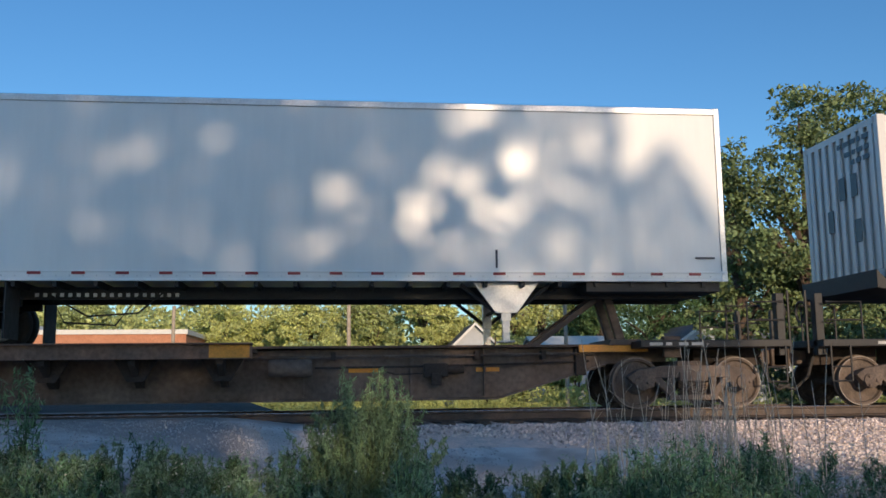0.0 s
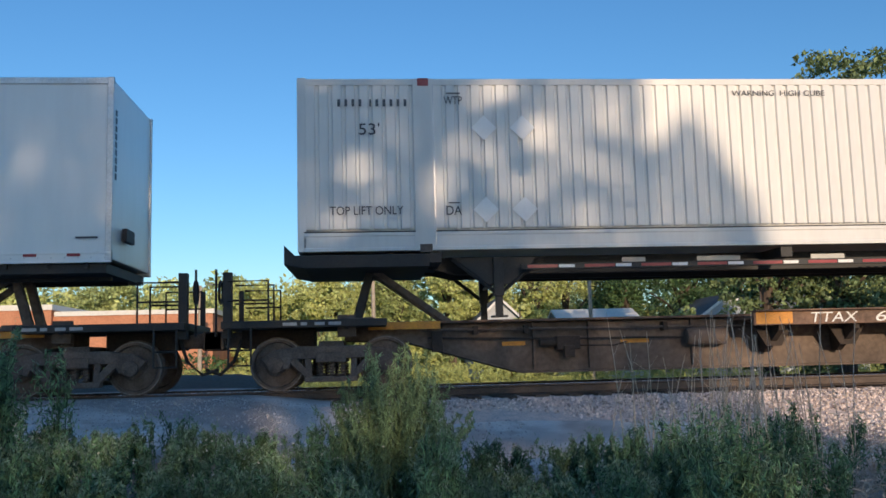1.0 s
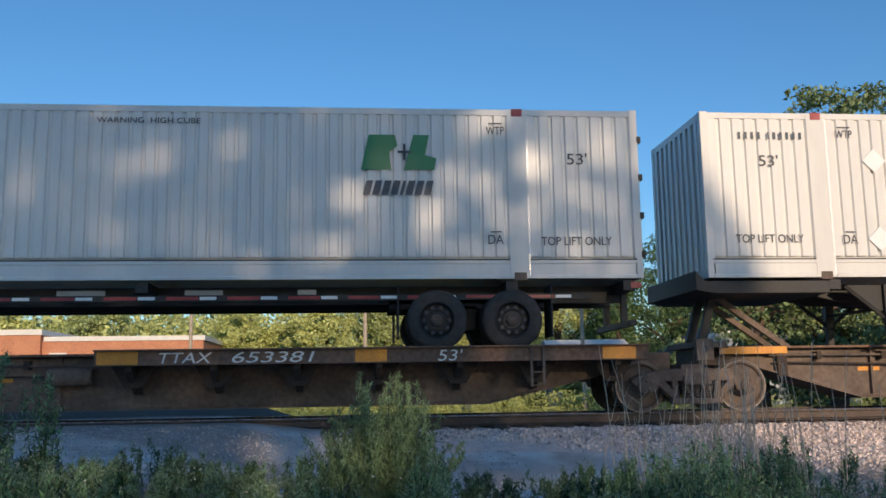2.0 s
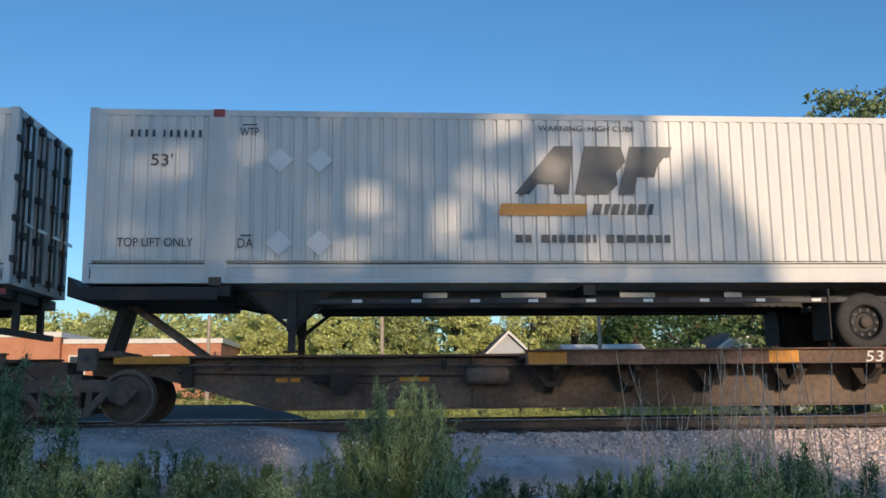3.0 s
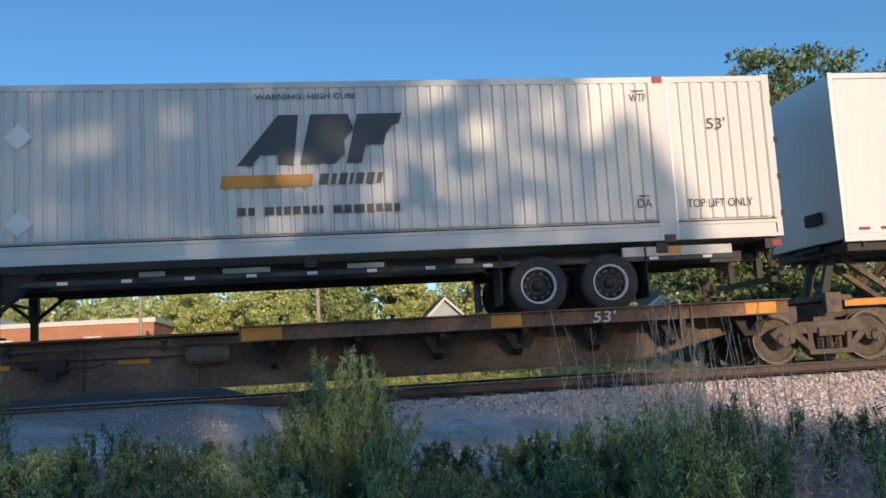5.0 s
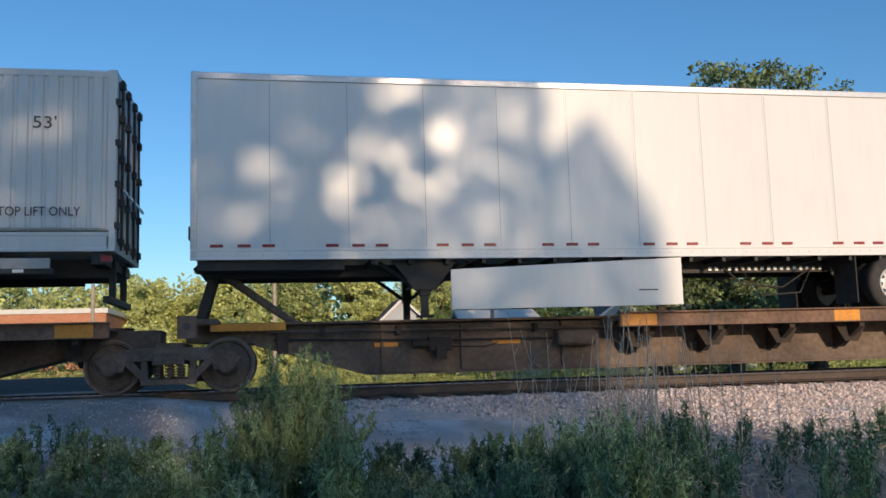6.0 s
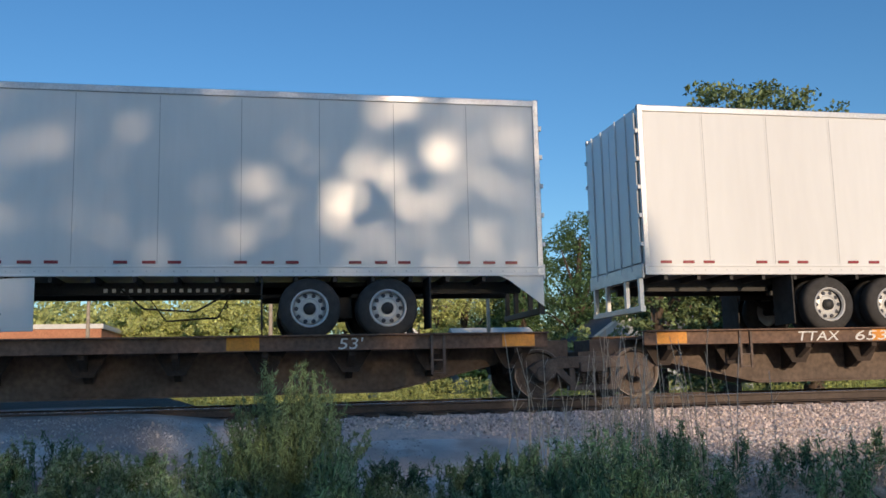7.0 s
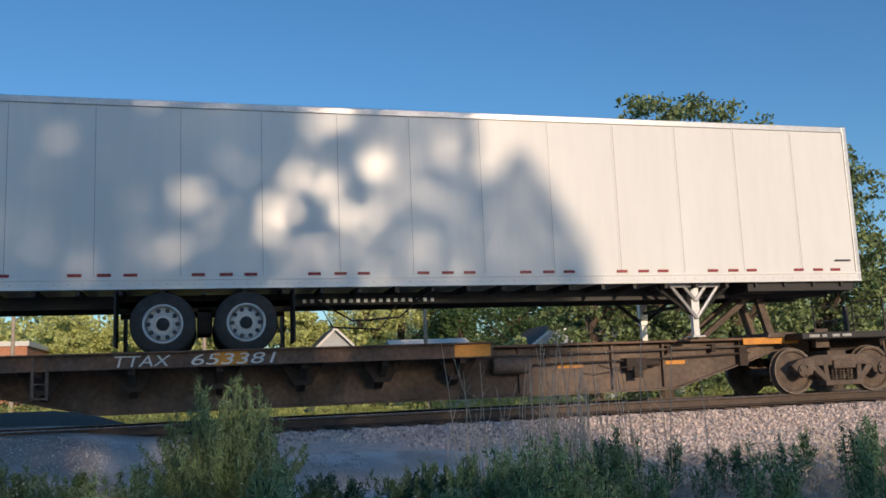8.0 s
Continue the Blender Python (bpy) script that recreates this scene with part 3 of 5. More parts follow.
def corrugated(x0, x1, z0, z1, y, face, pitch=0.209):
    """A pressed steel side: broad ridges with narrow grooves; face -1 looks towards -y."""
    sh = Shape()
    n = max(1, round((x1 - x0) / pitch))
    p = (x1 - x0) / n
    pts = []
    for i in range(n):
        a = x0 + i * p
        pts += [(a, 0.0), (a + p * 0.62, 0.0), (a + p * 0.71, 0.036), (a + p * 0.91, 0.036)]
    pts.append((x1, 0.0))
    verts = [(x, y - face * d, z) for x, d in pts for z in (z0, z1)]
    faces = [(2 * i, 2 * i + 2, 2 * i + 3, 2 * i + 1) for i in range(len(pts) - 1)]
    return sh.add(verts, faces)


def slant(x, z, w, h, lean, cut=0.0):
    """A leaning block, anticlockwise."""
    return [(x, z), (x + w, z), (x + w + lean, z + h), (x + lean + cut, z + h)]


def placard(parent, x, z, y):
    d = 0.21
    return part("placard", Shape().prism([(x, z - d), (x + d, z), (x, z + d), (x - d, z)], y - 0.014, y - 0.003), M_PLACARD, parent, "white diamond placard holder", bevel=0.002)


def container(s0, livery, shift=0.0):
    """A 53-foot corrugated container with lift posts at the 40-foot places."""
    if livery == "green":
        label = "light grey corrugated container with green slanted logo, on chassis"
    else:
        label = "light grey corrugated container with dark logo and orange stripe"
    c = riding(thing("container", label, "shipping container", "containers on the train"), s0 + LENGTH / 2)
    h, lo, hi = LENGTH / 2, BOX_LOW, BOX_HIGH
    post, pw = 6.02, 0.17
    body = Shape().box(-h + 0.06, h - 0.06, NEAR + 0.07, FAR - 0.07, lo + 0.08, hi - 0.05)
    part("inner_body", body, M_BOX, c)
    for y, f in ((NEAR + 0.012, -1), (FAR - 0.012, 1)):
        for x0, x1 in ((-h + 0.14, -post - pw), (-post + pw, post - pw), (post + pw, h - 0.14)):
            part("corrugated_side", corrugated(x0, x1, lo + 0.36, hi - 0.10, y, f), M_BOX, c)
        yy = y + f * 0.012
        for x in (-post, post):
            part("lift_post", Shape().box(x - pw, x + pw, min(yy, y - f * 0.06), max(yy, y - f * 0.06), lo, hi), M_BOXRAIL, c, bevel=0.008)
            part("post_seam", Shape().box(x + pw - 0.02, x + pw, yy - 0.004, yy + 0.004, lo + 0.05, hi - 0.1), M_ALU, c)
            part("lift_casting", Shape().box(x - 0.09, x + 0.09, yy - 0.012, yy + 0.012, hi - 0.12, hi + 0.006), M_REDCAST, c, "red painted lift casting", bevel=0.005)
            part("lower_casting", Shape().box(x - 0.10, x + 0.10, yy - 0.01, yy + 0.01, lo - 0.03, lo + 0.10), M_IRON, c, bevel=0.005)
        for x0, x1 in ((-h + 0.1, -post - pw), (-post + pw, post - pw), (post + pw, h - 0.1)):
            prof = [(y - f * 0.06, lo), (yy + f * 0.014, lo), (yy + f * 0.014, lo + 0.05), (yy, lo + 0.06), (yy, lo + 0.24), (yy + f * 0.012, lo + 0.25), (yy + f * 0.012, lo + 0.30), (y - f * 0.06, lo + 0.30)]
            bot = Shape().prism_x(prof, x0, x1)
            part("bottom_rail", bot, M_BOXRAIL, c, bevel=0.006)
            ya, yb = sorted((yy + f * 0.004, yy - f * 0.03))
            part("rail_seam", Shape().box(x0, x1, ya, yb, lo + 0.302, lo + 0.322), M_DARK, c)
        yt = yy - f * 0.005
        top = Shape().box(-h + 0.1, h - 0.1, min(yt, y - f * 0.08), max(yt, y - f * 0.08), hi - 0.11, hi - 0.004)
        part("top_rail", top, M_BOXRAIL, c, bevel=0.008)
    part("roof", Shape().box(-h + 0.05, h - 0.05, NEAR + 0.05, FAR - 0.05, hi - 0.04, hi - 0.01), M_BOXRAIL, c)
    for x in (-h, h - 0.14):
        for y in (NEAR, FAR - 0.14):
            part("corner_post", Shape().box(x, x + 0.14, y, y + 0.14, lo, hi + 0.015), M_BOXRAIL, c, bevel=0.012)
    # ribbed front wall and doors with lock rods
    for k, x in ((-1, -h + 0.03), (1, h - 0.03)):
        rib = Shape()
        for i in range(9):
            y = NEAR + 0.25 + i * (FAR - NEAR - 0.5) / 8
            rib.box(min(x, x + k * 0.03), max(x, x + k * 0.03), y - 0.06, y + 0.06, lo + 0.15, hi - 0.12)
        part("end_ribs", rib, M_BOX, c)
        for z0, z1 in ((lo, lo + 0.14), (hi - 0.12, hi)):
            part("end_rail", Shape().box(x - 0.03, x + 0.03, NEAR + 0.1, FAR - 0.1, z0, z1), M_BOXRAIL, c)
    for y in (-0.95, -0.35, 0.35, 0.95):
        part("lock_rod", Shape().tube([(h + 0.03, y, lo + 0.05), (h + 0.03, y, hi - 0.05)], 0.02), M_DARK, c)
    # dark strips that put the shade of the door end into its colour
    for y in (-1.12, -0.65, -0.03, 0.62, 1.08):
        part("door_shade_strip", Shape().box(h + 0.002, h + 0.012, y - 0.05, y + 0.05, lo + 0.16, hi - 0.14), M_DARK, c)
    for y in (-0.95, -0.35, 0.35, 0.95):
        for z in (lo + 0.12, lo + 0.75, lo + 1.45, lo + 2.1, hi - 0.2):
            part("rod_keeper", Shape().box(h - 0.01, h + 0.075, y - 0.07, y + 0.07, z, z + 0.11), M_DARK, c)
        part("door_handle", Shape().box(h + 0.05, h + 0.08, y - 0.04, y + 0.34, lo + 0.98, lo + 1.03), M_ALU, c)
    for z in (lo + 0.35, lo + 1.0, lo + 1.65, lo + 2.3):
        part("hinge", Shape().box(h - 0.02, h + 0.05, NEAR - 0.01, NEAR + 0.16, z, z + 0.1), M_DARK, c)
    # writing
    yw = NEAR - 0.004
    letters("length_lettering", "53'", 0.27, -7.08, yw, 4.1, c, width=0.34)
    bars("number_bar", c, -7.42, 4.57, yw + 0.002, (0.045, 0.045, 0.045, 0.045), 0.12, M_NAVY, 0.07)
    bars("number_bar", c, -6.9, 4.57, yw + 0.002, (0.03, 0.045, 0.045, 0.045, 0.045, 0.045), 0.12, M_NAVY, 0.07)
    letters("warning_lettering", "TOP LIFT ONLY", 0.2, -7.56, yw, 2.78, c, width=1.18)
    letters("length_lettering", "53'", 0.27, 6.85, yw, 4.1, c, width=0.34)
    letters("warning_lettering", "TOP LIFT ONLY", 0.2, 6.38, yw, 2.74, c, width=1.18)
    for x in (-5.68, 5.5):
        letters("code_lettering", "WTP", 0.2, x, yw, 4.6, c, width=0.3)
        part("code_line", Shape().box(x + 0.04, x + 0.27, yw - 0.002, yw, 4.78, 4.80), M_INK, c)
        letters("code_lettering", "DA", 0.22, x, yw, 2.76, c, width=0.25)
        part("code_line", Shape().box(x + 0.04, x + 0.22, yw - 0.002, yw, 2.95, 2.97), M_INK, c)
    for x in (-5.03, -4.39):
        for z in (4.2, 2.84):
            placard(c, x, z, yw)
    letters("warning_lettering", "WARNING  HIGH CUBE", 0.13, -0.78, yw, 4.74, c, width=1.63)
    if livery == "green":
        for z, ws in ((4.72, (0.2, 0.1, 0.16, 0.2, 0.12)), (4.52, (0.14, 0.18, 0.1, 0.2)), (4.34, (0.2, 0.16, 0.12))):
            y = NEAR + 0.3
            for w in ws:
                part("end_bar", Shape().box(-h - 0.012, -h - 0.004, y, y + w, z, z + 0.09), M_NAVY, c)
                y += w + 0.06
        for y, z in ((-0.55, 3.75), (-0.15, 3.75), (-0.6, 2.9), (0.3, 3.2)):
            part("end_mark", Shape().box(-h - 0.014, -h - 0.004, y, y + 0.2, z, z + 0.42), M_NAVY, c)
    # company marks as plain shapes
    if livery == "green":
        x, z = 3.43, 3.99
        part("logo_block", Shape().prism([(x, z), (x + 0.5, z), (x + 0.46, z + 0.3), (x + 0.6, z + 0.4), (x + 0.56, z + 0.59), (x + 0.13, z + 0.59)], yw - 0.003, yw), M_GREEN, c, "green slanted block")
        part("logo_block", Shape().prism([(x + 0.7, z), (x + 1.2, z), (x + 1.24, z + 0.2), (x + 1.05, z + 0.25), (x + 1.12, z + 0.59), (x + 0.86, z + 0.59)], yw - 0.003, yw), M_GREEN, c, "green slanted block")
        part("logo_cross", Shape().box(x + 0.6, x + 0.82, yw - 0.008, yw - 0.005, z + 0.28, z + 0.32).box(x + 0.69, x + 0.73, yw - 0.0085, yw - 0.0055, z + 0.16, z + 0.44), M_INK, c)
        xx = x + 0.03
        for w in (0.11, 0.11, 0.11, 0.11, 0.05, 0.11, 0.11, 0.11):
            part("logo_bar", Shape().prism(slant(xx, z - 0.42, w, 0.24, 0.06), yw - 0.003, yw), M_NAVY, c)
            xx += w + 0.04
    else:
        x, z = -1.2 + shift, 3.66
        part("logo_block", Shape().prism([(x, z), (x + 0.24, z), (x + 0.38, z + 0.17), (x + 0.66, z + 0.17), (x + 0.65, z), (x + 0.9, z), (x + 1.0, z + 0.82), (x + 0.68, z + 0.82)], yw - 0.003, yw), M_NAVY, c, "dark slanted block")
        part("logo_block", Shape().prism([(x + 1.0, z), (x + 1.56, z), (x + 1.73, z + 0.17), (x + 1.71, z + 0.37), (x + 1.88, z + 0.56), (x + 1.8, z + 0.82), (x + 1.19, z + 0.82)], yw - 0.003, yw), M_NAVY, c, "dark slanted block")
        part("logo_block", Shape().prism([(x + 1.74, z), (x + 1.99, z), (x + 2.07, z + 0.3), (x + 2.36, z + 0.3), (x + 2.41, z + 0.48), (x + 2.54, z + 0.64), (x + 2.62, z + 0.64), (x + 2.68, z + 0.82), (x + 1.95, z + 0.82)], yw - 0.003, yw), M_NAVY, c, "dark slanted block")
        part("logo_stripe", Shape().prism(slant(x - 0.27, z - 0.36, 1.44, 0.2, 0.04), yw - 0.003, yw), M_GOLD, c, "orange stripe")
        xx = x + 1.28
        for w in (0.14, 0.08, 0.12, 0.05, 0.12, 0.12, 0.08):
            part("logo_bar", Shape().prism(slant(xx, z - 0.34, w, 0.18, 0.04), yw - 0.003, yw), M_NAVY, c)
            xx += w + 0.05
        xx = x
        for w in (0.12, 0.1, 0.0, 0.14, 0.08, 0.1, 0.12, 0.1, 0.08, 0.06, 0.0, 0.14, 0.11, 0.17, 0.11, 0.1, 0.11, 0.1):
            if w:
                part("logo_bar", Shape().box(xx, xx + w, yw - 0.003, yw, z - 0.81, z - 0.68), M_NAVY, c)
            xx += (w or 0.08) + 0.04
    return c


def chassis(s0, red=True, rim=None):
    """A skeletal container chassis with its tandem at the right end."""
    c = riding(thing("container_chassis", "black skeletal container chassis with tandem wheels and reflective tape", "chassis", "chassis under the containers"), s0 + LENGTH / 2)
    h, lo = LENGTH / 2, BOX_LOW
    for y in (-0.55, 0.47):
        part("main_beam", Shape().prism([(-h + 2.6, lo - 0.34), (h - 0.1, lo - 0.34), (h - 0.1, lo - 0.04), (-h + 0.0, lo - 0.04), (-h + 0.0, lo - 0.2), (-h + 2.0, lo - 0.2)], y, y + 0.08), M_DARK, c, bevel=0.006)
    for y in (NEAR + 0.06, FAR - 0.14):
        part("side_beam", Shape().box(-h + 3.6, h - 0.9, y, y + 0.08, lo - 0.33, lo - 0.24), M_DARK, c)
    part("front_bolster", Shape().prism([(-h - 0.22, lo - 0.2), (-h + 0.1, lo - 0.26), (-h + 2.1, lo - 0.26), (-h + 2.1, lo - 0.05), (-h - 0.05, lo - 0.05), (-h - 0.22, lo + 0.12)], NEAR + 0.02, FAR - 0.02), M_DARK, c, bevel=0.01)
    for x in (-h + 2.2, h - 2.2, h - 0.25, 0.0):
        part("cross_member", Shape().box(x - 0.1, x + 0.1, NEAR + 0.03, FAR - 0.03, lo - 0.2, lo - 0.03), M_DARK, c, bevel=0.006)
    for i in range(12):
        x = -h + 3.7 + i * 0.95
        part("tape_red", Shape().box(x, x + 0.5, NEAR + 0.054, NEAR + 0.058, lo - 0.31, lo - 0.26), M_RED if red else M_INK, c)
        part("tape_white", Shape().box(x + 0.52, x + (0.78 if red else 0.68), NEAR + 0.054, NEAR + 0.058, lo - 0.31, lo - 0.26), M_WHITE, c)
    for x, w in ((-2.7, 0.4), (-1.4, 0.75), (0.6, 0.6), (2.4, 0.3)):
        part("marking_plate", Shape().box(x, x + w, NEAR + 0.4, NEAR + 0.41, lo - 0.2, lo - 0.12), M_DISC, c)
    landing_gear(c, -h + 3.25, 1.10, lo - 0.1)
    part("leg_plate", Shape().prism([(-h + 2.5, lo - 0.1), (-h + 3.0, lo - 0.55), (-h + 3.5, lo - 0.55), (-h + 3.9, lo - 0.1)], -1.0, -0.95), M_DARK, c, bevel=0.006)
    back = 4.38 if rim is M_TRIM else 3.43
    tandem(c, h - back, h - back + 1.23, 1.53, rim or M_DARK)
    slider = Shape()
    for i in range(14):
        slider.box(h - 6.4 + i * 0.15, h - 6.33 + i * 0.15, NEAR + 0.36, NEAR + 0.37, lo - 0.3, lo - 0.24)
    part("slider_rail", slider, M_ALU, c)
    for x in (h - back - 0.62, h - back + 1.88):
        for y in (-1.28, 0.66):
            part("mud_flap", Shape().box(x - 0.01, x + 0.01, y, y + 0.62, 1.25, lo - 0.1), M_TYRE, c)
    part("rear_guard", Shape().box(h - 0.2, h - 0.1, -1.1, 1.1, 1.42, 1.52).box(h - 0.2, h - 0.1, -0.6, -0.5, 1.5, lo - 0.1).box(h - 0.2, h - 0.1, 0.5, 0.6, 1.5, lo - 0.1), M_DARK, c)
    if rim is M_TRIM:
        part("grey_side_beam", Shape().box(h - 2.9, h - 0.95, NEAR + 0.05, NEAR + 0.11, lo - 0.25, lo - 0.09), M_DISC, c, "grey painted rear side beam", bevel=0.006)
        part("yellow_mark", Shape().box(h - 2.1, h - 1.86, NEAR + 0.044, NEAR + 0.048, lo - 0.23, lo - 0.11), M_ORANGE, c, "yellow square mark")
    part("tail_lamp", Shape().box(h - 0.22, h - 0.05, NEAR + 0.02, NEAR + 0.06, lo - 0.16, lo - 0.06), M_RED, c)
    return c


def van_trailer(s0, flip=False, skirt=False, spread=None, top=5.06, low=2.08, label="", tape=(0.2,), seams=True, gear=None, truss=False):
    """A 53-foot dry van semi-trailer; nose at the left, or right if flipped."""
    v = riding(thing("van_trailer", label, "semi-trailer", "van trailers on the train"), s0 + LENGTH / 2)
    h = LENGTH / 2
    k = -1 if flip else 1
    body = Shape().box(-h + 0.03, h - 0.03, NEAR + 0.012, FAR - 0.012, low + 0.06, top - 0.03)
    part("box_body", body, M_VAN, v, bevel=0.02)
    for y0, y1 in ((NEAR - 0.012, NEAR + 0.05), (FAR - 0.05, FAR + 0.012)):
        f = -1 if y0 < 0 else 1
        part("top_rail", Shape().box(-h, h, y0, y1, top - 0.11, top), M_ALU, v, "worn aluminium top rail", bevel=0.01)
        ye, yi = (y0, y1) if f < 0 else (y1, y0)
        prof = [(yi, low), (ye + f * 0.008, low), (ye + f * 0.008, low + 0.03), (ye, low + 0.035), (ye, low + 0.135), (ye + f * 0.008, low + 0.14), (ye + f * 0.008, low + 0.17), (yi, low + 0.17)]
        rail = Shape().prism_x(prof, -h, h)
        part("bottom_rail", rail, M_VAN, v, bevel=0.004)
        rv = Shape()
        for i in range(80):
            x = -h + 0.1 + i * (LENGTH - 0.2) / 79
            rv.box(x - 0.01, x + 0.01, min(ye, ye + f * 0.006), max(ye, ye + f * 0.006), low + 0.07, low + 0.09)
        tagged(part("rivets", rv, M_ALU, v), kind="stuff")
        if seams:
            for i in range(1, 13):
                x = -h + i * LENGTH / 13 + 0.02 * math.sin(i * 5.1)
                ya, yb = sorted((ye - f * 0.030, ye - f * 0.019))
                part("panel_seam", Shape().box(x - 0.035, x + 0.035, ya, yb, low + 0.18, top - 0.12), M_VAN, v)
                yc, yd = sorted((ye - f * 0.024, ye - f * 0.0175))
                part("seam_line", Shape().box(x - 0.0045, x + 0.0045, yc, yd, low + 0.2, top - 0.14), M_DISC, v)
        for x in (-h, h - 0.1):
            part("corner_post", Shape().box(x, x + 0.1, min(y0, y1) - 0.004, max(y0, y1) + 0.004, low, top + 0.01), M_ALU, v, bevel=0.012)
    part("roof", Shape().box(-h + 0.04, h - 0.04, NEAR + 0.04, FAR - 0.04, top - 0.03, top - 0.005), M_ALU, v)
    x = -h + 0.3
    i = 0
    while x < h - 0.4:
        part("reflector", Shape().box(x, x + 0.2, NEAR - 0.008 if tape[0] > 0.17 else NEAR - 0.026, NEAR + 0.012, low + tape[0], low + tape[0] + 0.045), M_RED, v, "red reflector strip")
        x += (0.42, 0.38, 1.0)[i % 3] if len(tape) < 2 else tape[1]
        i += 1
    if not seams:
        part("marker_strip", Shape().box(4.15, 4.185, NEAR + 0.004, NEAR + 0.014, 2.3, 2.6), M_INK, v, "thin black vertical marker strip")
    # floor frame
    fr = Shape()
    for i in range(26):
        xx = -h + 0.4 + i * (LENGTH - 0.8) / 25
        fr.box(xx - 0.03, xx + 0.03, NEAR + 0.05, FAR - 0.05, low - 0.08, low + 0.02)
    fr.box(-h + 0.2, h - 0.2, -0.55, -0.47, low - 0.22, low - 0.02).box(-h + 0.2, h - 0.2, 0.47, 0.55, low - 0.22, low - 0.02)
    part("floor_frame", fr, M_DARK, v)
    nose = Shape().prism([(k * (-h + 0.1), low - 0.16), (k * (-h + 2.4), low - 0.16), (k * (-h + 2.4), low), (k * (-h + 0.1), low)][::k], NEAR + 0.1, FAR - 0.1)
    part("king_pin_plate", nose, M_DARK, v, bevel=0.01)
    gx = gear if gear is not None else k * (-h + 3.7)
    landing_gear(v, gx, 1.10, low, 1.0, M_ALU if flip else None)
    if truss:
        for pa, pb in (((gx - 0.5, low), (gx, low - 0.62)), ((gx + 0.5, low), (gx, low - 0.62)), ((gx - 0.5, low - 0.03), (gx + 0.5, low - 0.03)), ((gx - 0.25, low), (gx, low - 0.3)), ((gx + 0.25, low), (gx, low - 0.3))):
            part("gear_truss_bar", Shape().tube([(pa[0], -1.08, pa[1]), (pb[0], -1.08, pb[1])], 0.035, 6), M_ALU, v)
    else:
        part("leg_plate", Shape().prism([(gx - 0.55, low), (gx - 0.18, low - 0.5), (gx + 0.18, low - 0.5), (gx + 0.55, low)], -1.1, -1.06), M_ALU if flip else M_DARK, v, bevel=0.006)
    a, b = spread or (h - 3.85, h - 2.6)
    tandem(v, min(k * a, k * b), max(k * a, k * b), 1.53, M_RIM)
    for xx in (a - 0.75, b + 0.7):
        for y in (-1.28, 0.64):
            part("mud_flap", Shape().box(k * xx - 0.012, k * xx + 0.012, y, y + 0.64, 1.2, low), M_TYRE, v)
    slider = Shape()
    for i in range(18):
        slider.box(k * (a - 3.2 + i * 0.13) - 0.03, k * (a - 3.2 + i * 0.13) + 0.03, -0.56, -0.553, low - 0.18, low - 0.12)
    part("slider_rail", slider, M_ALU, v)
    if skirt:
        part("side_skirt", Shape().prism([(-3.95, 1.20), (0.1, 1.22), (0.1, low - 0.01), (-3.95, low - 0.18)], NEAR + 0.01, NEAR + 0.04), M_VAN, v, "white side skirt panel", bevel=0.006)
        part("skirt_label", Shape().box(-0.7, -0.35, NEAR + 0.006, NEAR + 0.012, 1.47, 1.49), M_INK, v)
    # rear: doors, hinges, lock rods, impact guard
    e = k * h
    for y0, y1 in ((NEAR + 0.1, -0.01), (0.01, FAR - 0.1)):
        door = part("rear_door", Shape().box(min(e, e + k * 0.03), max(e, e + k * 0.03), y0, y1, low + 0.22, top - 0.12), M_VAN, v, bevel=0.01)
        for yy in (y0 + 0.35, y1 - 0.35):
            part("lock_rod", Shape().tube([(e + k * 0.042, yy, low + 0.1), (e + k * 0.042, yy, top - 0.05)], 0.012), M_VAN, door)
    for z in (low + 0.5, low + 1.0, low + 1.5, low + 2.0, low + 2.5):
        for y in (NEAR - 0.004, FAR - 0.116):
            part("hinge", Shape().box(min(e - k * 0.02, e + k * 0.05), max(e - k * 0.02, e + k * 0.05), y, y + 0.09, z, z + 0.07), M_VAN, v)
    part("rear_sill", Shape().box(min(e, e + k * 0.04), max(e, e + k * 0.04), NEAR + 0.02, FAR - 0.02, low - 0.05, low + 0.2), M_ALU, v, bevel=0.008)
    guard = Shape().box(e - 0.05, e + 0.05, -1.15, 1.15, low - 0.62, low - 0.52)
    for y in (-1.12, -0.5, 0.42, 1.04):
        guard.box(e - 0.04, e + 0.04, y, y + 0.08, low - 0.55, low)
    part("rear_guard", guard, M_ALU if flip else M_DARK, v, bevel=0.006)
    if not flip:
        part("corner_bracket", Shape().prism([(e, low - 0.5), (e, low), (e - k * 0.75, low), (e - k * 0.6, low - 0.06)][::-k], NEAR + 0.02, NEAR + 0.05), M_VAN if not flip else M_ALU, v)
    if flip:
        bars("number_bar", v, h - 0.55, low + 0.38, NEAR - 0.012, (0.34,), 0.03, M_INK)
        for i in range(9):
            part("nose_bar", Shape().box(h + 0.002, h + 0.006, -1.2, -1.1, top - 0.6 - i * 0.13, top - 0.5 - i * 0.13), M_INK, v)
    part("nose_box", Shape().box(min(-e, -e - k * 0.08), max(-e, -e - k * 0.08), -0.7, -0.2, low + 0.4, low + 0.62), M_DARK, v, bevel=0.01)
    lines = Shape()
    for i, dx in enumerate((0.0, 0.35)):
        pts = [(k * (a - 3.0 + dx), -0.6, low - 0.1), (k * (a - 2.6 + dx), -0.62, low - 0.45 - 0.2 * i), (k * (a - 1.8 + dx), -0.6, low - 0.5 - 0.1 * i), (k * (a - 1.2), -0.6, low - 0.15)]
        lines.tube(pts, 0.016)
    part("air_line", lines, M_TYRE, v)
    return v


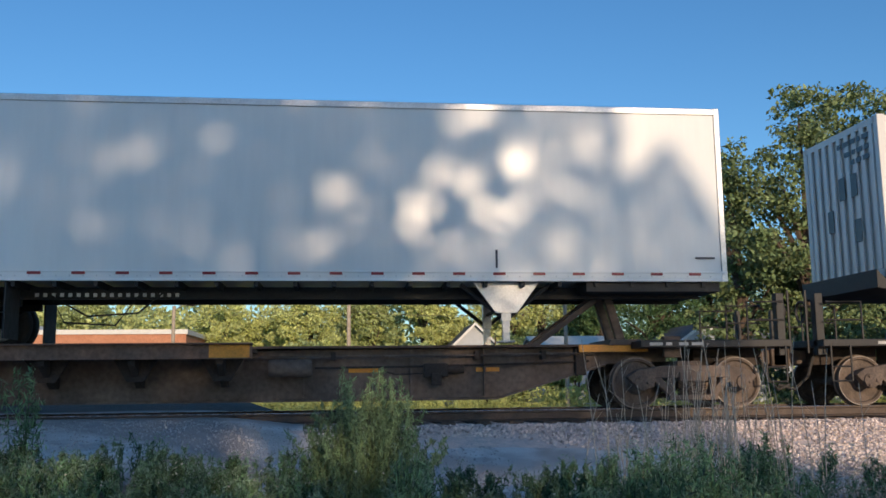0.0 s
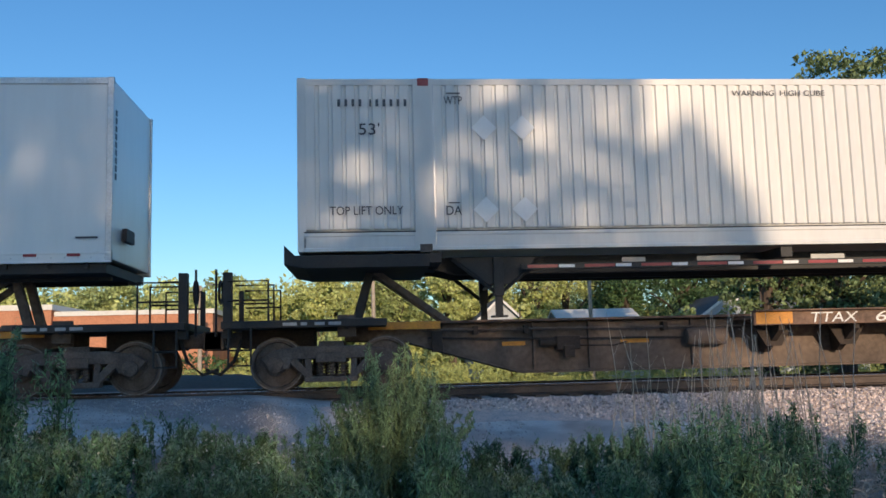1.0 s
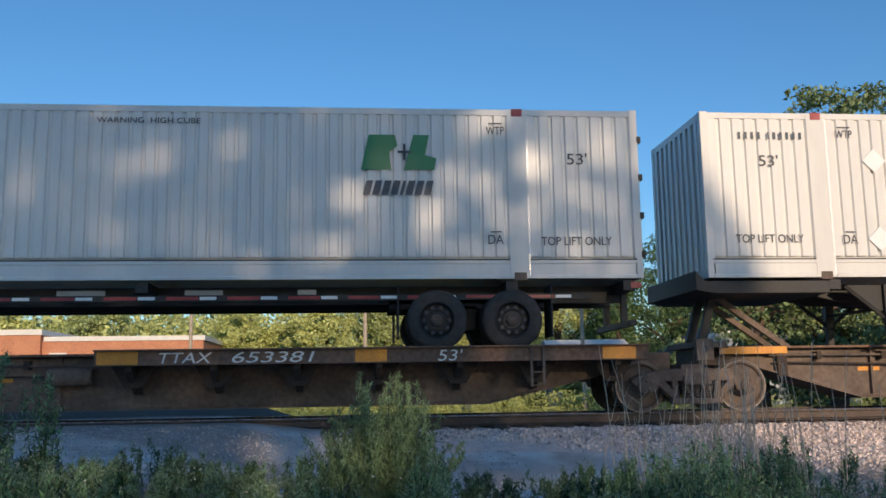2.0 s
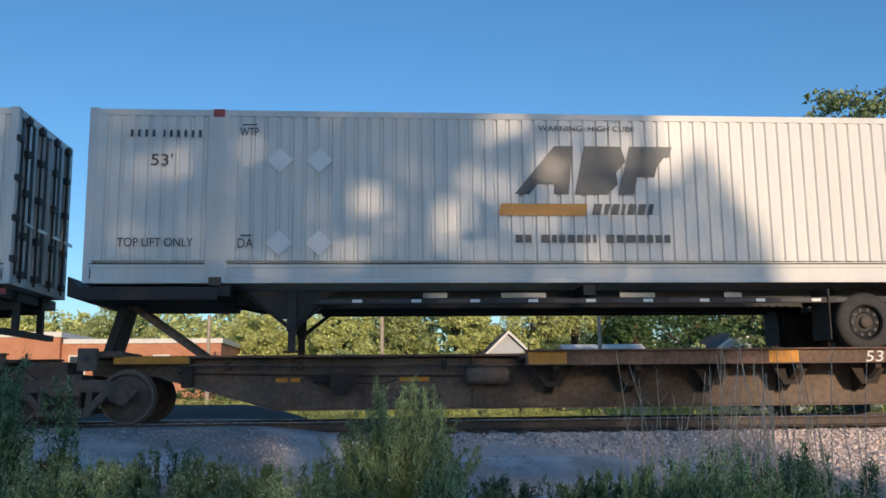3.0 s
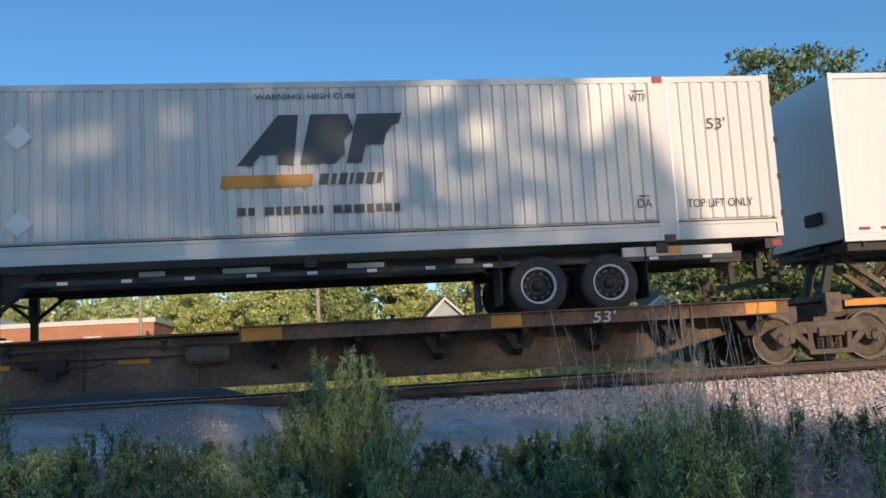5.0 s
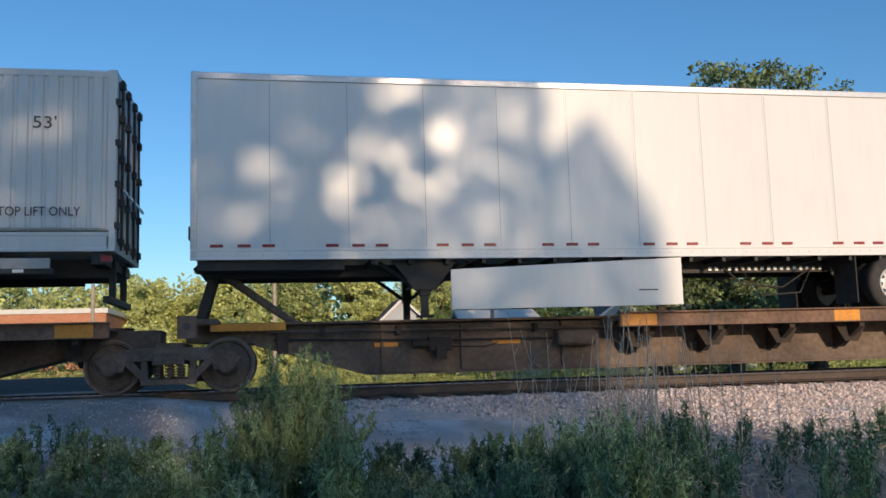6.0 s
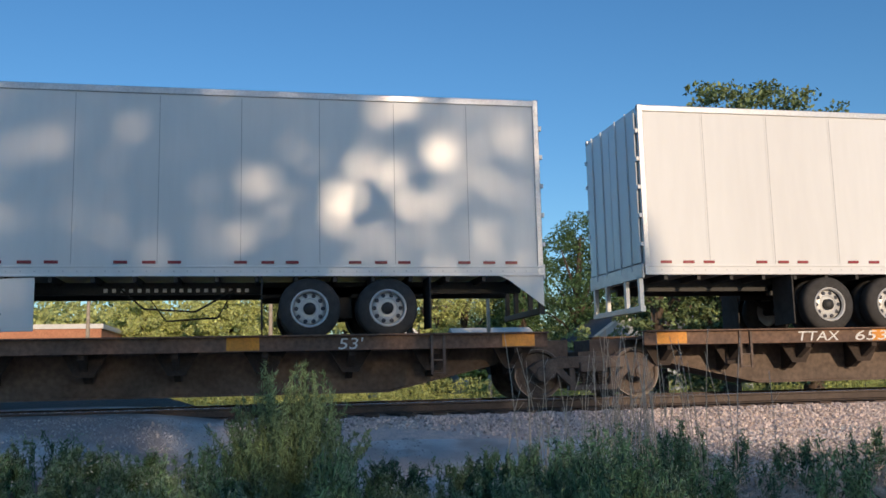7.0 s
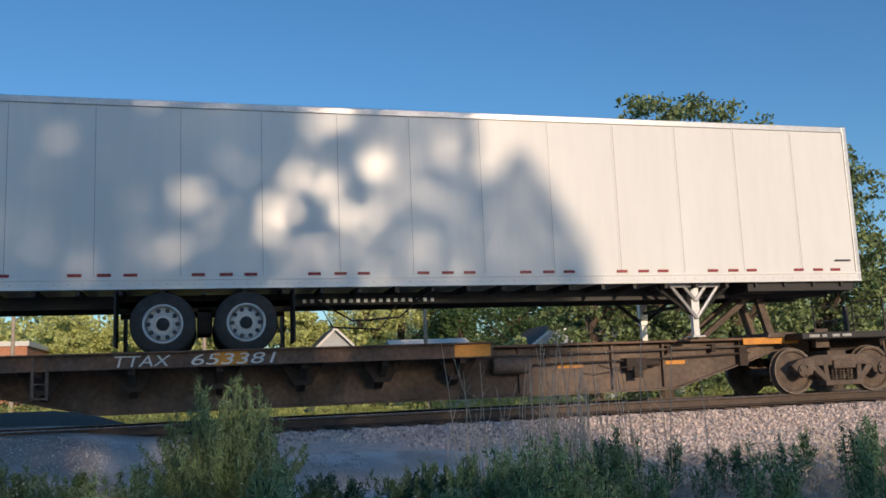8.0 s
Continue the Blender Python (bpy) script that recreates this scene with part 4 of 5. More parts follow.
# truck centres along the train, at the clip's start
TRUCKS = (-11.3, 5.78, 9.78, 26.3, 43.45, 60.75, 78.1, 94.75, 98.8)


def train():
    spine_unit(-11.3, 5.78, flip=True, ends=(False, True))
    spine_unit(9.78, 26.3, number=True, ends=(True, False))
    spine_unit(26.3, 43.45)
    spine_unit(43.45, 60.75)
    spine_unit(60.75, 78.1)
    spine_unit(78.1, 94.75, flip=True, number=True, ends=(False, True))
    for s in TRUCKS[:-1]:
        rail_truck(s)
    van_trailer(-9.76, flip=True, low=2.08, tape=(0.1, 0.66), seams=False, gear=4.35, label="white dry van semi-trailer with aluminium rails on a spine car")
    container(9.28, "green")
    chassis(9.28)
    container(26.53, "navy")
    chassis(26.53, red=False)
    container(43.82, "navy", 0.1)
    chassis(43.82, red=False, rim=M_TRIM)
    van_trailer(61.08, skirt=True, low=2.04, gear=-4.35, spread=(4.2, 5.45), label="white dry van semi-trailer with side skirt on a spine car")
    van_trailer(79.04, flip=True, low=2.06, gear=4.65, truss=True, spread=(3.35, 4.6), label="white dry van semi-trailer with paneled side and closed rear doors")


# ---- ground and track ----
def ground_height(x, y):
    """A gravel crossing level with the rails on the left; a ballast slope on the right; both fall towards the eye."""
    left = -0.045 - 0.035 * max(0.0, 14.7 - max(y, 12.8))
    if y < 12.8:
        left -= 0.115 * (12.8 - max(y, 4.0))
    right = -0.24 if y < 17 else -0.32
    if y < 14.5:
        right -= 0.2 * (14.5 - max(y, 12.0)) + 0.04 * max(0.0, 12.0 - max(y, 4.0))
    if y > 18.8:
        right = -0.32 - 0.85 * min(1.0, (y - 18.8) / 16)
    if y > 17.2:
        left = -0.045 + 0.13 * min(1.0, (y - 17.2) / 6) - 1.255 * min(1.0, max(0.0, y - 34) / 11)
    f = min(1.0, max(0.0, (x * 15 / max(y, 15) + 2.2) / 2.4))
    f = f * f * (3 - 2 * f)
    rough = 0.03 if y < 14.4 or y > 18.5 else 0.006
    return left + (right - left) * f + rough * noise.noise((x * 0.35, y * 0.35, 0.0))


def ground():
    xs = [-2600, -700, -250, -120, -70, -45] + [-32 + i * 0.8 for i in range(36)] + [-3.2 + i * 0.3 for i in range(18)] + [2.4 + i * 0.8 for i in range(38)] + [45, 70, 120, 250, 700, 2600]
    ys = [-2600, -700, -250, -120, -70, -40, -20, -10, -4] + [0 + i * 0.5 for i in range(45)] + [24, 26, 28, 30, 32, 34, 36, 38, 40, 42, 44, 46, 50, 60, 90, 140, 250, 700, 2600]
    verts = [(x, y, ground_height(x, y)) for y in ys for x in xs]
    n = len(xs)
    faces = [(j * n + i, j * n + i + 1, (j + 1) * n + i + 1, (j + 1) * n + i) for j in range(len(ys) - 1) for i in range(n - 1)]
    g = new("ground", Shape().add(verts, faces).mesh("ground", M_GROUND, True))
    tagged(g, "grey gravel drive, dirt and grass ground", "ground", kind="structure")


def track():
    bed = thing("railway_track", "brown steel rails on wooden sleepers in ballast", "railway track", kind="structure", at=(0, TRACK_Y, 0))
    for y in (-0.7525, 0.7525):
        prof = [(-0.075, -0.17), (0.075, -0.17), (0.075, -0.158), (0.012, -0.14), (0.012, -0.045), (0.036, -0.035), (0.036, -0.004), (-0.036, -0.004), (-0.036, -0.035), (-0.012, -0.045), (-0.012, -0.14), (-0.075, -0.158)]
        part("rail", Shape().prism_x([(y + a, b) for a, b in prof], -220, 260), M_RAIL, bed)
        part("rail_head", Shape().prism_x([(y - 0.03, -0.006), (y + 0.03, -0.006), (y + 0.028, 0.0), (y - 0.028, 0.0)], -220, 260), M_RAILTOP, bed, "bright worn rail head")
    sl = Shape().box(-0.115, 0.115, -1.3, 1.3, -0.34, -0.17).mesh("sleeper", M_WOOD)
    rng = random.Random(5)
    for i in range(110):
        ob = part("sleeper", sl, None, bed)
        ob.location = (-28 + i * 0.53 + rng.uniform(-0.03, 0.03), rng.uniform(-0.04, 0.04), rng.uniform(-0.01, 0.01))
    shoulder = Shape().prism_x([(-2.6, -0.5), (2.6, -0.5), (1.75, -0.235), (-1.75, -0.235)], -220, 260)
    b = new("ballast_bed", shoulder.mesh("ballast_bed", M_STONE))
    b.location = (0, TRACK_Y, 0)
    tagged(b, "pinkish crushed-stone ballast shoulder", "ballast", kind="structure")
    # crushed stone, spilling towards the eye on the right
    rng = np.random.default_rng(3)
    n = 56000
    x = rng.uniform(-1.5, 24, n)
    y = TRACK_Y - rng.uniform(0.85, 5.4, n)
    edge = np.interp(x, [-1.6, -0.6, 0.5, 4.0, 7.0, 26.0], [0.8, 1.0, 1.9, 2.5, 4.6, 4.9]) + 0.15 * np.sin(x * 2.1)
    keep = (TRACK_Y - y) < edge * rng.uniform(0.88, 1.08, n)
    keep &= x > -1.5
    x, y = x[keep], y[keep]
    z = np.array([max(ground_height(a, b), -0.5 + 0.27 * min(1, max(0, (2.6 - (TRACK_Y - b)) / 0.85)) if TRACK_Y - b < 2.6 else -9) for a, b in zip(x, y)])
    scatter("ballast_stones", x, y, z, rng.uniform(0.014, 0.036, len(x)), M_STONE, "loose pinkish crushed stones beside the rails", "ballast", rng)
    n = 7000
    x, y = rng.uniform(-10, 2.2, n), rng.uniform(9.3, 14.3, n)
    z = np.array([ground_height(a, b) for a, b in zip(x, y)])
    scatter("gravel_pebbles", x, y, z, rng.uniform(0.007, 0.02, n), M_PEBBLE, "pale loose pebbles on the gravel drive", "gravel", rng)


def scatter(name, x, y, z, r, material, label, category, rng):
    """Small angular stones at the given places."""
    n = len(x)
    base = np.array([[1, 0, 0], [-1, 0, 0], [0, 1, 0], [0, -1, 0], [0, 0, 1], [0, 0, -1]], float)
    tri = np.array([[0, 2, 4], [2, 1, 4], [1, 3, 4], [3, 0, 4], [2, 0, 5], [1, 2, 5], [3, 1, 5], [0, 3, 5]])
    q, _ = np.linalg.qr(rng.normal(size=(n, 3, 3)))
    pts = np.einsum("kj,nij->nki", base, q) * r[:, None, None] * rng.uniform(0.7, 1.25, (n, 6, 1))
    pts += np.stack([x, y, z + r * 0.3], 1)[:, None]
    me = bpy.data.meshes.new(name)
    me.from_pydata(pts.reshape(-1, 3).tolist(), [], (tri[None] + 6 * np.arange(n)[:, None, None]).reshape(-1, 3).tolist())
    me.materials.append(material)
    tagged(new(name, me), label, category, kind="stuff")


# ---- foliage ----
def leaf_cloud(name, centres, normals_up, size, material, rng, squash=1.0, rise=0.0):
    """Many small bent leaves at the given centres; with rise they point upwards and outwards."""
    n = len(centres)
    d = rng.normal(size=(n, 3))
    d[:, 2] += normals_up
    d /= np.linalg.norm(d, axis=1)[:, None]
    u = np.cross(d, rng.normal(size=(n, 3)))
    if rise:
        u = rng.normal(size=(n, 3)) * 0.7
        u[:, 2] += rise
        d = np.cross(u, rng.normal(size=(n, 3)))
        d /= np.linalg.norm(d, axis=1)[:, None]
    u /= np.linalg.norm(u, axis=1)[:, None]
    w = np.cross(d, u)
    s = size * rng.uniform(0.6, 1.4, n)[:, None]
    a = centres - u * s
    b = centres + w * s * 0.55 * squash
    c = centres + u * s + d * s * 0.25
    e = centres - w * s * 0.55 * squash
    v = np.stack([a, b, c, e], 1).reshape(-1, 3)
    me = bpy.data.meshes.new(name)
    me.from_pydata(v.tolist(), [], np.arange(4 * n).reshape(-1, 4).tolist())
    me.materials.append(material)
    return me


def crown_points(rng, lobes, count):
    """Points in the shells of many clumps, themselves in the given lobes (centre, radius)."""
    weights = np.array([r ** 2 for _, r in lobes])
    pick = rng.choice(len(lobes), 90 * max(1, len(lobes) // 4), p=weights / weights.sum())
    clumps = []
    for i in pick:
        c, r = lobes[i]
        d = rng.normal(size=3)
        d /= np.linalg.norm(d)
        clumps.append(np.array(c) + d * r * rng.uniform(0.45, 1.0) ** 0.6 * np.array([1, 1, 0.85]))
    clumps = np.array(clumps)
    rad = np.mean([r for _, r in lobes]) * 0.33
    which = rng.integers(len(clumps), size=count)
    d = rng.normal(size=(count, 3))
    d /= np.linalg.norm(d, axis=1)[:, None]
    return clumps[which] + d * (rad * rng.uniform(0.1, 1, count) ** 0.5)[:, None] * [1, 1, 0.7]


def tree(name, x, y, height, width, material, seed, count=3500, leaf=0.22, low=0.18, label="", group="trees beyond the track"):
    rng = np.random.default_rng(seed)
    z0 = ground_height(x, y) - 0.03
    height += -0.32 - z0 if y > 13 else 0.0
    t = thing(name, label or "leafy green deciduous tree with an uneven crown", "tree", group, at=(x, y, z0))
    lobes = []
    k = max(5, int(height / 1.3))
    for i in range(k):
        f = low + (0.93 - low) * (i + 0.5) / k
        spread = width * 0.5 * math.sin(math.pi * (0.16 + 0.72 * (f - low) / (1 - low))) * 0.75
        for j in range(2):
            a = rng.uniform(0, 2 * math.pi)
            rr = width * rng.uniform(0.17, 0.27)
            lobes.append(((math.cos(a) * spread * rng.uniform(0.2, 1), math.sin(a) * spread * rng.uniform(0.2, 1), min(f * height, height - rr * 0.9)), rr))
    trunk = Shape()
    r0 = 0.028 * height + 0.05
    trunk.tube([(0, 0, -0.1), (0.05, 0.02, height * 0.25), (rng.uniform(-0.3, 0.3), 0.1, height * 0.55), (rng.uniform(-0.4, 0.4), 0, height * 0.85)], r0, 9, 0.2)
    part("trunk", trunk, M_BARK, t, smooth=True)
    for i, (c, r) in enumerate(lobes[: 2 * k]):
        s = Vector((0, 0, max(height * 0.18, c[2] * 0.6)))
        e = Vector(c)
        part("limb", Shape().tube([s, s.lerp(e, 0.5) + Vector((0, 0, 0.15 * r)), e], r0 * 0.35, 5, 0.25), M_BARK, t)
    part("crown", leaf_cloud("crown", crown_points(rng, lobes, count), 0.6, leaf, material, rng), None, t)
    return t


# ---- beyond the track ----
def brick_building():
    b = thing("brick_building", "long low orange brick building with white roof edge", "building", at=(-10.1, 60, -1.2))
    L, H, W = 46.0, 5.13, 12.0
    part("wall", Shape().box(-L, -10.1, 0, W, 0, H + 0.25).box(-10.1, 0, 0.4, W, 0, H - 0.15), M_BRICK, b)
    part("roof_edge", Shape().box(-L - 0.1, -10.0, -0.12, W + 0.1, H + 0.25, H + 0.6), M_TRIM, b, "white roof edge")
    part("roof_edge", Shape().box(-10.0, 0.12, 0.28, W + 0.1, H - 0.15, H + 0.15), M_TRIM, b, "white roof edge")
    for i in range(7):
        x = -3.8 - i * 5.3
        y = 0.4 if x > -10.1 else 0
        w = part("window", Shape().box(x - 0.55, x + 0.55, y - 0.06, y + 0.05, 3.0, 4.25), M_TRIM, b, bevel=0.01)
        part("pane", Shape().box(x - 0.45, x + 0.45, y - 0.075, y - 0.062, 3.1, 4.15), M_GLASS, w)
    courses = Shape()
    for i in range(14):
        z = 0.25 + i * 0.26
        courses.box(-L, -10.1, -0.012, 0.0, z, z + 0.012)
    part("mortar_courses", courses, M_TRIM, b)


def house(x, y, w, d, wall, ridge, gable_front, wall_mat, label, roof_mat=None):
    hs = thing("house", label, "house", "houses beyond the track", at=(x, y, -1.2))
    wall, ridge = wall + 0.88, ridge + 0.88
    if gable_front:
        part("wall", Shape().prism([(-w / 2, 0), (w / 2, 0), (w / 2, wall), (0, ridge), (-w / 2, wall)], 0, d), wall_mat, hs)
        for k in (-1, 1):
            pts = [(0, ridge), (0, ridge + 0.18), (k * (w / 2 + 0.4), wall - 0.14), (k * (w / 2 + 0.4), wall - 0.32)]
            part("roof", Shape().prism(pts, -0.35, d + 0.3), roof_mat or M_ROOF, hs)
            part("barge_board", Shape().prism([(0, ridge - 0.02), (0, ridge + 0.2), (k * (w / 2 + 0.42), wall - 0.12), (k * (w / 2 + 0.42), wall - 0.32)], -0.4, -0.352), M_TRIM, hs)
    else:
        part("wall", Shape().box(-w / 2, w / 2, 0, d, 0, wall), wall_mat, hs)
        part("roof", Shape().prism_x([(-0.4, wall - 0.1), (d / 2, ridge), (d + 0.4, wall - 0.1), (d + 0.4, wall + 0.05), (d / 2, ridge + 0.18), (-0.4, wall + 0.05)], -w / 2 - 0.3, w / 2 + 0.3), roof_mat or M_ROOF, hs)
    for i in (-1, 1):
        win = part("window", Shape().box(i * w * 0.25 - 0.45, i * w * 0.25 + 0.45, -0.06, 0.02, 1.7, 2.9), M_TRIM, hs)
        part("pane", Shape().box(i * w * 0.25 - 0.36, i * w * 0.25 + 0.36, -0.075, -0.062, 1.8, 2.8), M_GLASS, win)
    return hs


def utility_pole(x, y, height, lamp=False):
    p = thing("utility_pole", "tall weathered wooden utility pole with crossarm", "utility pole", "utility poles", at=(x, y, -1.2))
    height += 0.88
    part("pole", Shape().tube([(0, 0, 0), (0, 0, height)], 0.13, 10, 0.7), M_POLE, p, smooth=True)
    if lamp:
        part("lamp_arm", Shape().tube([(0, 0, height - 0.3), (0.5, -0.3, height + 0.05), (0.9, -0.5, height)], 0.03), M_ALU, p)
        part("lamp_head", Shape().box(0.8, 1.2, -0.58, -0.44, height - 0.04, height + 0.03), M_DARKSTEEL, p, bevel=0.03)
    else:
        part("crossarm", Shape().box(-1.1, 1.1, -0.22, -0.12, height - 0.75, height - 0.62), M_POLE, p)
        for i in (-1.0, -0.5, 0.5, 1.0):
            part("insulator", Shape().lathe([(0, 0.03), (0.05, 0.05), (0.12, 0.04), (0.14, 0.02)], (i, -0.17, height - 0.62), 8, "z"), M_TRIM, p)
    return p


def wires():
    for x0, z0, x1, z1 in ((0.3, 6.9, 12.4, 7.9), (12.4, 7.9, 40.0, 7.9), (0.3, 4.4, 12.4, 4.5), (12.4, 4.5, 40.0, 4.6)):
        pts = [(x0 + (x1 - x0) * u, 50, z0 + (z1 - z0) * u - 1.2 * u * (1 - u)) for u in (j / 12 for j in range(13))]
        w = new("overhead_wire", Shape().tube(pts, 0.012, 4).mesh("overhead_wire", M_DARK))
        tagged(w, "thin sagging overhead utility wire between poles", "wire", "overhead wires")


def far_side():
    brick_building()
    house(9.0, 62, 3.6, 7, 2.9, 4.7, True, M_SIDING, "small white gabled house with grey roof")
    house(15.7, 60, 5.2, 6, 2.7, 3.8, False, M_SIDING, "low white house with pale grey roof", M_TRIM)
    house(24.4, 60, 4.6, 7, 2.9, 4.5, True, M_SIDING, "white gabled house with grey shingle roof")
    house(31.0, 61, 7.4, 7, 2.6, 4.6, False, M_SIDING, "single-storey white house with grey shingle roof")
    utility_pole(0.3, 50, 7.5, lamp=True)
    utility_pole(12.4, 50, 9.0)
    utility_pole(-9.4, 52, 5.2, lamp=True)
    utility_pole(40.0, 50, 9.0)
    wires()
    # tree row: place across, height above the ground, width, foliage
    row = ((-46, 74, 8.4, 9, 1), (-39, 72, 8.0, 8, 1), (-32, 75, 8.6, 9, 1), (-26.5, 72, 7.9, 8, 1), (-21, 73, 8.2, 8, 0), (-14.5, 76, 5.9, 7, 1),
           (-8, 70, 7.6, 8, 1), (-2.4, 68, 7.7, 7.5, 1), (2.2, 72, 9.8, 8, 0), (6.2, 69, 9.0, 7.5, 1), (12.4, 68, 14.2, 7.5, 1), (15.4, 70, 12.4, 9.5, 1),
           (19.8, 68, 10.5, 8, 2), (24.2, 68, 13.4, 9, 2), (29.5, 71, 13.5, 9, 2), (36, 72, 12, 10, 0), (44, 72, 12, 10, 1), (53, 74, 12, 11, 0), (63, 76, 12, 12, 2))
    for i, (x, y, h, w, kind) in enumerate(row):
        m = (M_LEAF, M_LEAF2, M_LEAFD)[kind]
        label = ("leafy mid-green deciduous tree in a row", "yellow-green bushy tree in a row", "dark green dense deciduous tree")[kind]
        tree("tree", x, y, h, w, m, 40 + i, 21000, 0.12, 0.04, label)
    # big tree by the track
    tree("tree", 14.9, 33.0, 9.6, 4.6, M_LEAFN, 90, 12000, 0.1, 0.08, "slender leafy tree close behind the track")
    tree("tree", 17.3, 32.0, 12.0, 7.2, M_LEAFN, 91, 20000, 0.1, 0.12, "large leafy tree with a broad crown close behind the track")
    tree("tree", 21.4, 33.0, 12.5, 7.2, M_LEAFN, 92, 20000, 0.1, 0.12, "large leafy tree with a broad crown close behind the track")
    tree("tree", 26.6, 34.0, 11.0, 8.0, M_LEAFN, 93, 18000, 0.11, 0.12, "large dark leafy tree close behind the track")
    # shrubs before the houses
    for i, (x, y, h, w) in enumerate(((-7.4, 57, 3.2, 4.0), (-3.0, 57, 3.6, 4.6), (1.8, 57, 3.2, 4.0), (5.2, 56, 3.4, 3.6), (9.75, 57, 4.5, 2.6), (8.7, 56, 2.2, 3.2), (12.6, 56, 3.2, 3.0), (7.4, 57, 2.9, 2.6), (14.2, 55, 2.4, 3.0), (20.4, 56, 3.6, 4.2), (28.0, 56, 4.6, 4.2), (34.5, 55, 5.0, 5.0), (40, 56, 5.5, 6.0))):
        tree("shrub", x, y, h, w, (M_LEAF2, M_LEAF)[i % 2], 140 + i, 2600, 0.16, 0.02, "rounded bright green shrub in the grass", "shrubs before the houses")
    # farther woods and the hedge before the brick building
    rng = np.random.default_rng(9)
    n = 30000
    x = rng.uniform(-75, 85, n)
    pts = np.stack([x, rng.uniform(86, 96, n), -1.1 + rng.random(n) ** 0.8 * (8.6 + 1.2 * np.sin(x * 0.31) + 0.9 * np.sin(x * 0.83))], 1)
    w = new("far_woods", leaf_cloud("far_woods", pts, 0.4, 0.36, M_LEAF, rng))
    tagged(w, "distant green woods behind the tree row", "woods", kind="stuff")
    n = 14000
    x = rng.uniform(-56, -8.5, n)
    pts = np.stack([x, rng.uniform(55, 57, n), -1.15 + rng.random(n) * (2.1 + 0.3 * np.sin(x * 1.7))], 1)
    hd = new("hedge", leaf_cloud("hedge", pts, 0.4, 0.13, M_LEAFD, rng))
    tagged(hd, "low dark hedge before the brick building", "hedge", kind="stuff")
    # undergrowth below the trees
    rng = np.random.default_rng(8)
    n = 64000
    x = rng.uniform(-60, 70, n)
    pts = np.stack([x, rng.uniform(70, 80, n), -1.15 + rng.random(n) ** 0.9 * (np.where(x < -4, 7.4, 5.6) + 0.8 * np.sin(x * 0.7) + 0.6 * np.sin(x * 1.9))], 1)
    u = new("undergrowth", leaf_cloud("undergrowth", pts, 0.5, 0.22, M_LEAF2, rng))
    tagged(u, "green undergrowth along the foot of the tree row", "shrubs", kind="stuff")
    n = 46000
    far = np.stack([rng.uniform(-42, 58, n), rng.uniform(38, 69, n), -1.15 + rng.random(n) * 0.16], 1)
    n = 30000
    tall = np.stack([rng.uniform(-36, 48, n), rng.uniform(46.5, 53, n), -1.15 + rng.random(n) ** 1.4 * 1.35], 1)
    g = new("grass", leaf_cloud("grass", np.concatenate([far, tall]), -0.4, 0.13, M_GRASS, rng, 0.4))
    tagged(g, "tall grass beyond the track", "grass", kind="stuff")


# ---- weeds before the track ----
def weed_mesh(rng, height, stems, leaf, density, spread, cone=False):
    """Leaf centres and stem lines of one weed clump."""
    centres, lines = [], []
    for _ in range(stems):
        a = rng.uniform(0, 2 * math.pi)
        foot = rng.normal(size=2) * spread * 0.35
        hgt = height * rng.uniform(0.6, 1.05)
        out = rng.uniform(0.1, 0.9)
        if cone:
            hgt = height * (1.05 - 0.55 * out) * rng.uniform(0.8, 1.05)
        lean = np.array([math.cos(a), math.sin(a)]) * spread * out
        pts = [np.array([*(foot + lean * f ** 1.6), hgt * f]) for f in np.linspace(0, 1, 6)]
        lines.append(pts)
        for _ in range(density):
            f = rng.uniform(0.12, 1) ** 0.8
            j = min(4, int(f * 5))
            p = pts[j] + (pts[j + 1] - pts[j]) * (f * 5 - j)
            reach = (0.09 if cone else 0.16) * (1.15 - f) * height + 0.02
            d = rng.normal(size=3)
            d /= np.linalg.norm(d)
            centres.append(p + d * reach * rng.uniform(0.15, 1) * [1, 1, 0.7])
    return np.array(centres), lines


def plant_field(name, spots, leaf, material, label, category, rng, stems=5, density=60, spread=0.16):
    allc, tips, stalk = [], [], Shape()
    for x, y, hgt in spots:
        c, lines = weed_mesh(rng, hgt, stems, leaf, density, spread)
        base = np.array([x, y, ground_height(x, y) - 0.02])
        allc.append(c + base)
        for l in lines:
            stalk.tube([p + base for p in l], 0.006, 3, 0.4)
            q = rng.uniform(0.0, 1.0, 16)[:, None]
            tips.append(base + l[4] * (1 - q) + l[5] * (q + 0.08) + rng.normal(size=(16, 3)) * [0.022, 0.022, 0.015])
    ob = new(name, leaf_cloud(name, np.concatenate(allc), 0.5, leaf * 1.25, material, rng, 0.36, 0.75))
    tp = new(name + "_tips", leaf_cloud(name + "_tips", np.concatenate(tips), -0.2, 0.02, M_TIP, rng, 0.4, 1.0))
    tagged(tp, "pale feathery tips of the weeds", category, kind="stuff")
    st = stalk.mesh("stems", material)
    bm = bmesh.new()
    bm.from_mesh(ob.data)
    bm.from_mesh(st)
    bm.to_mesh(ob.data)
    bm.free()
    return tagged(ob, label, category, kind="stuff")


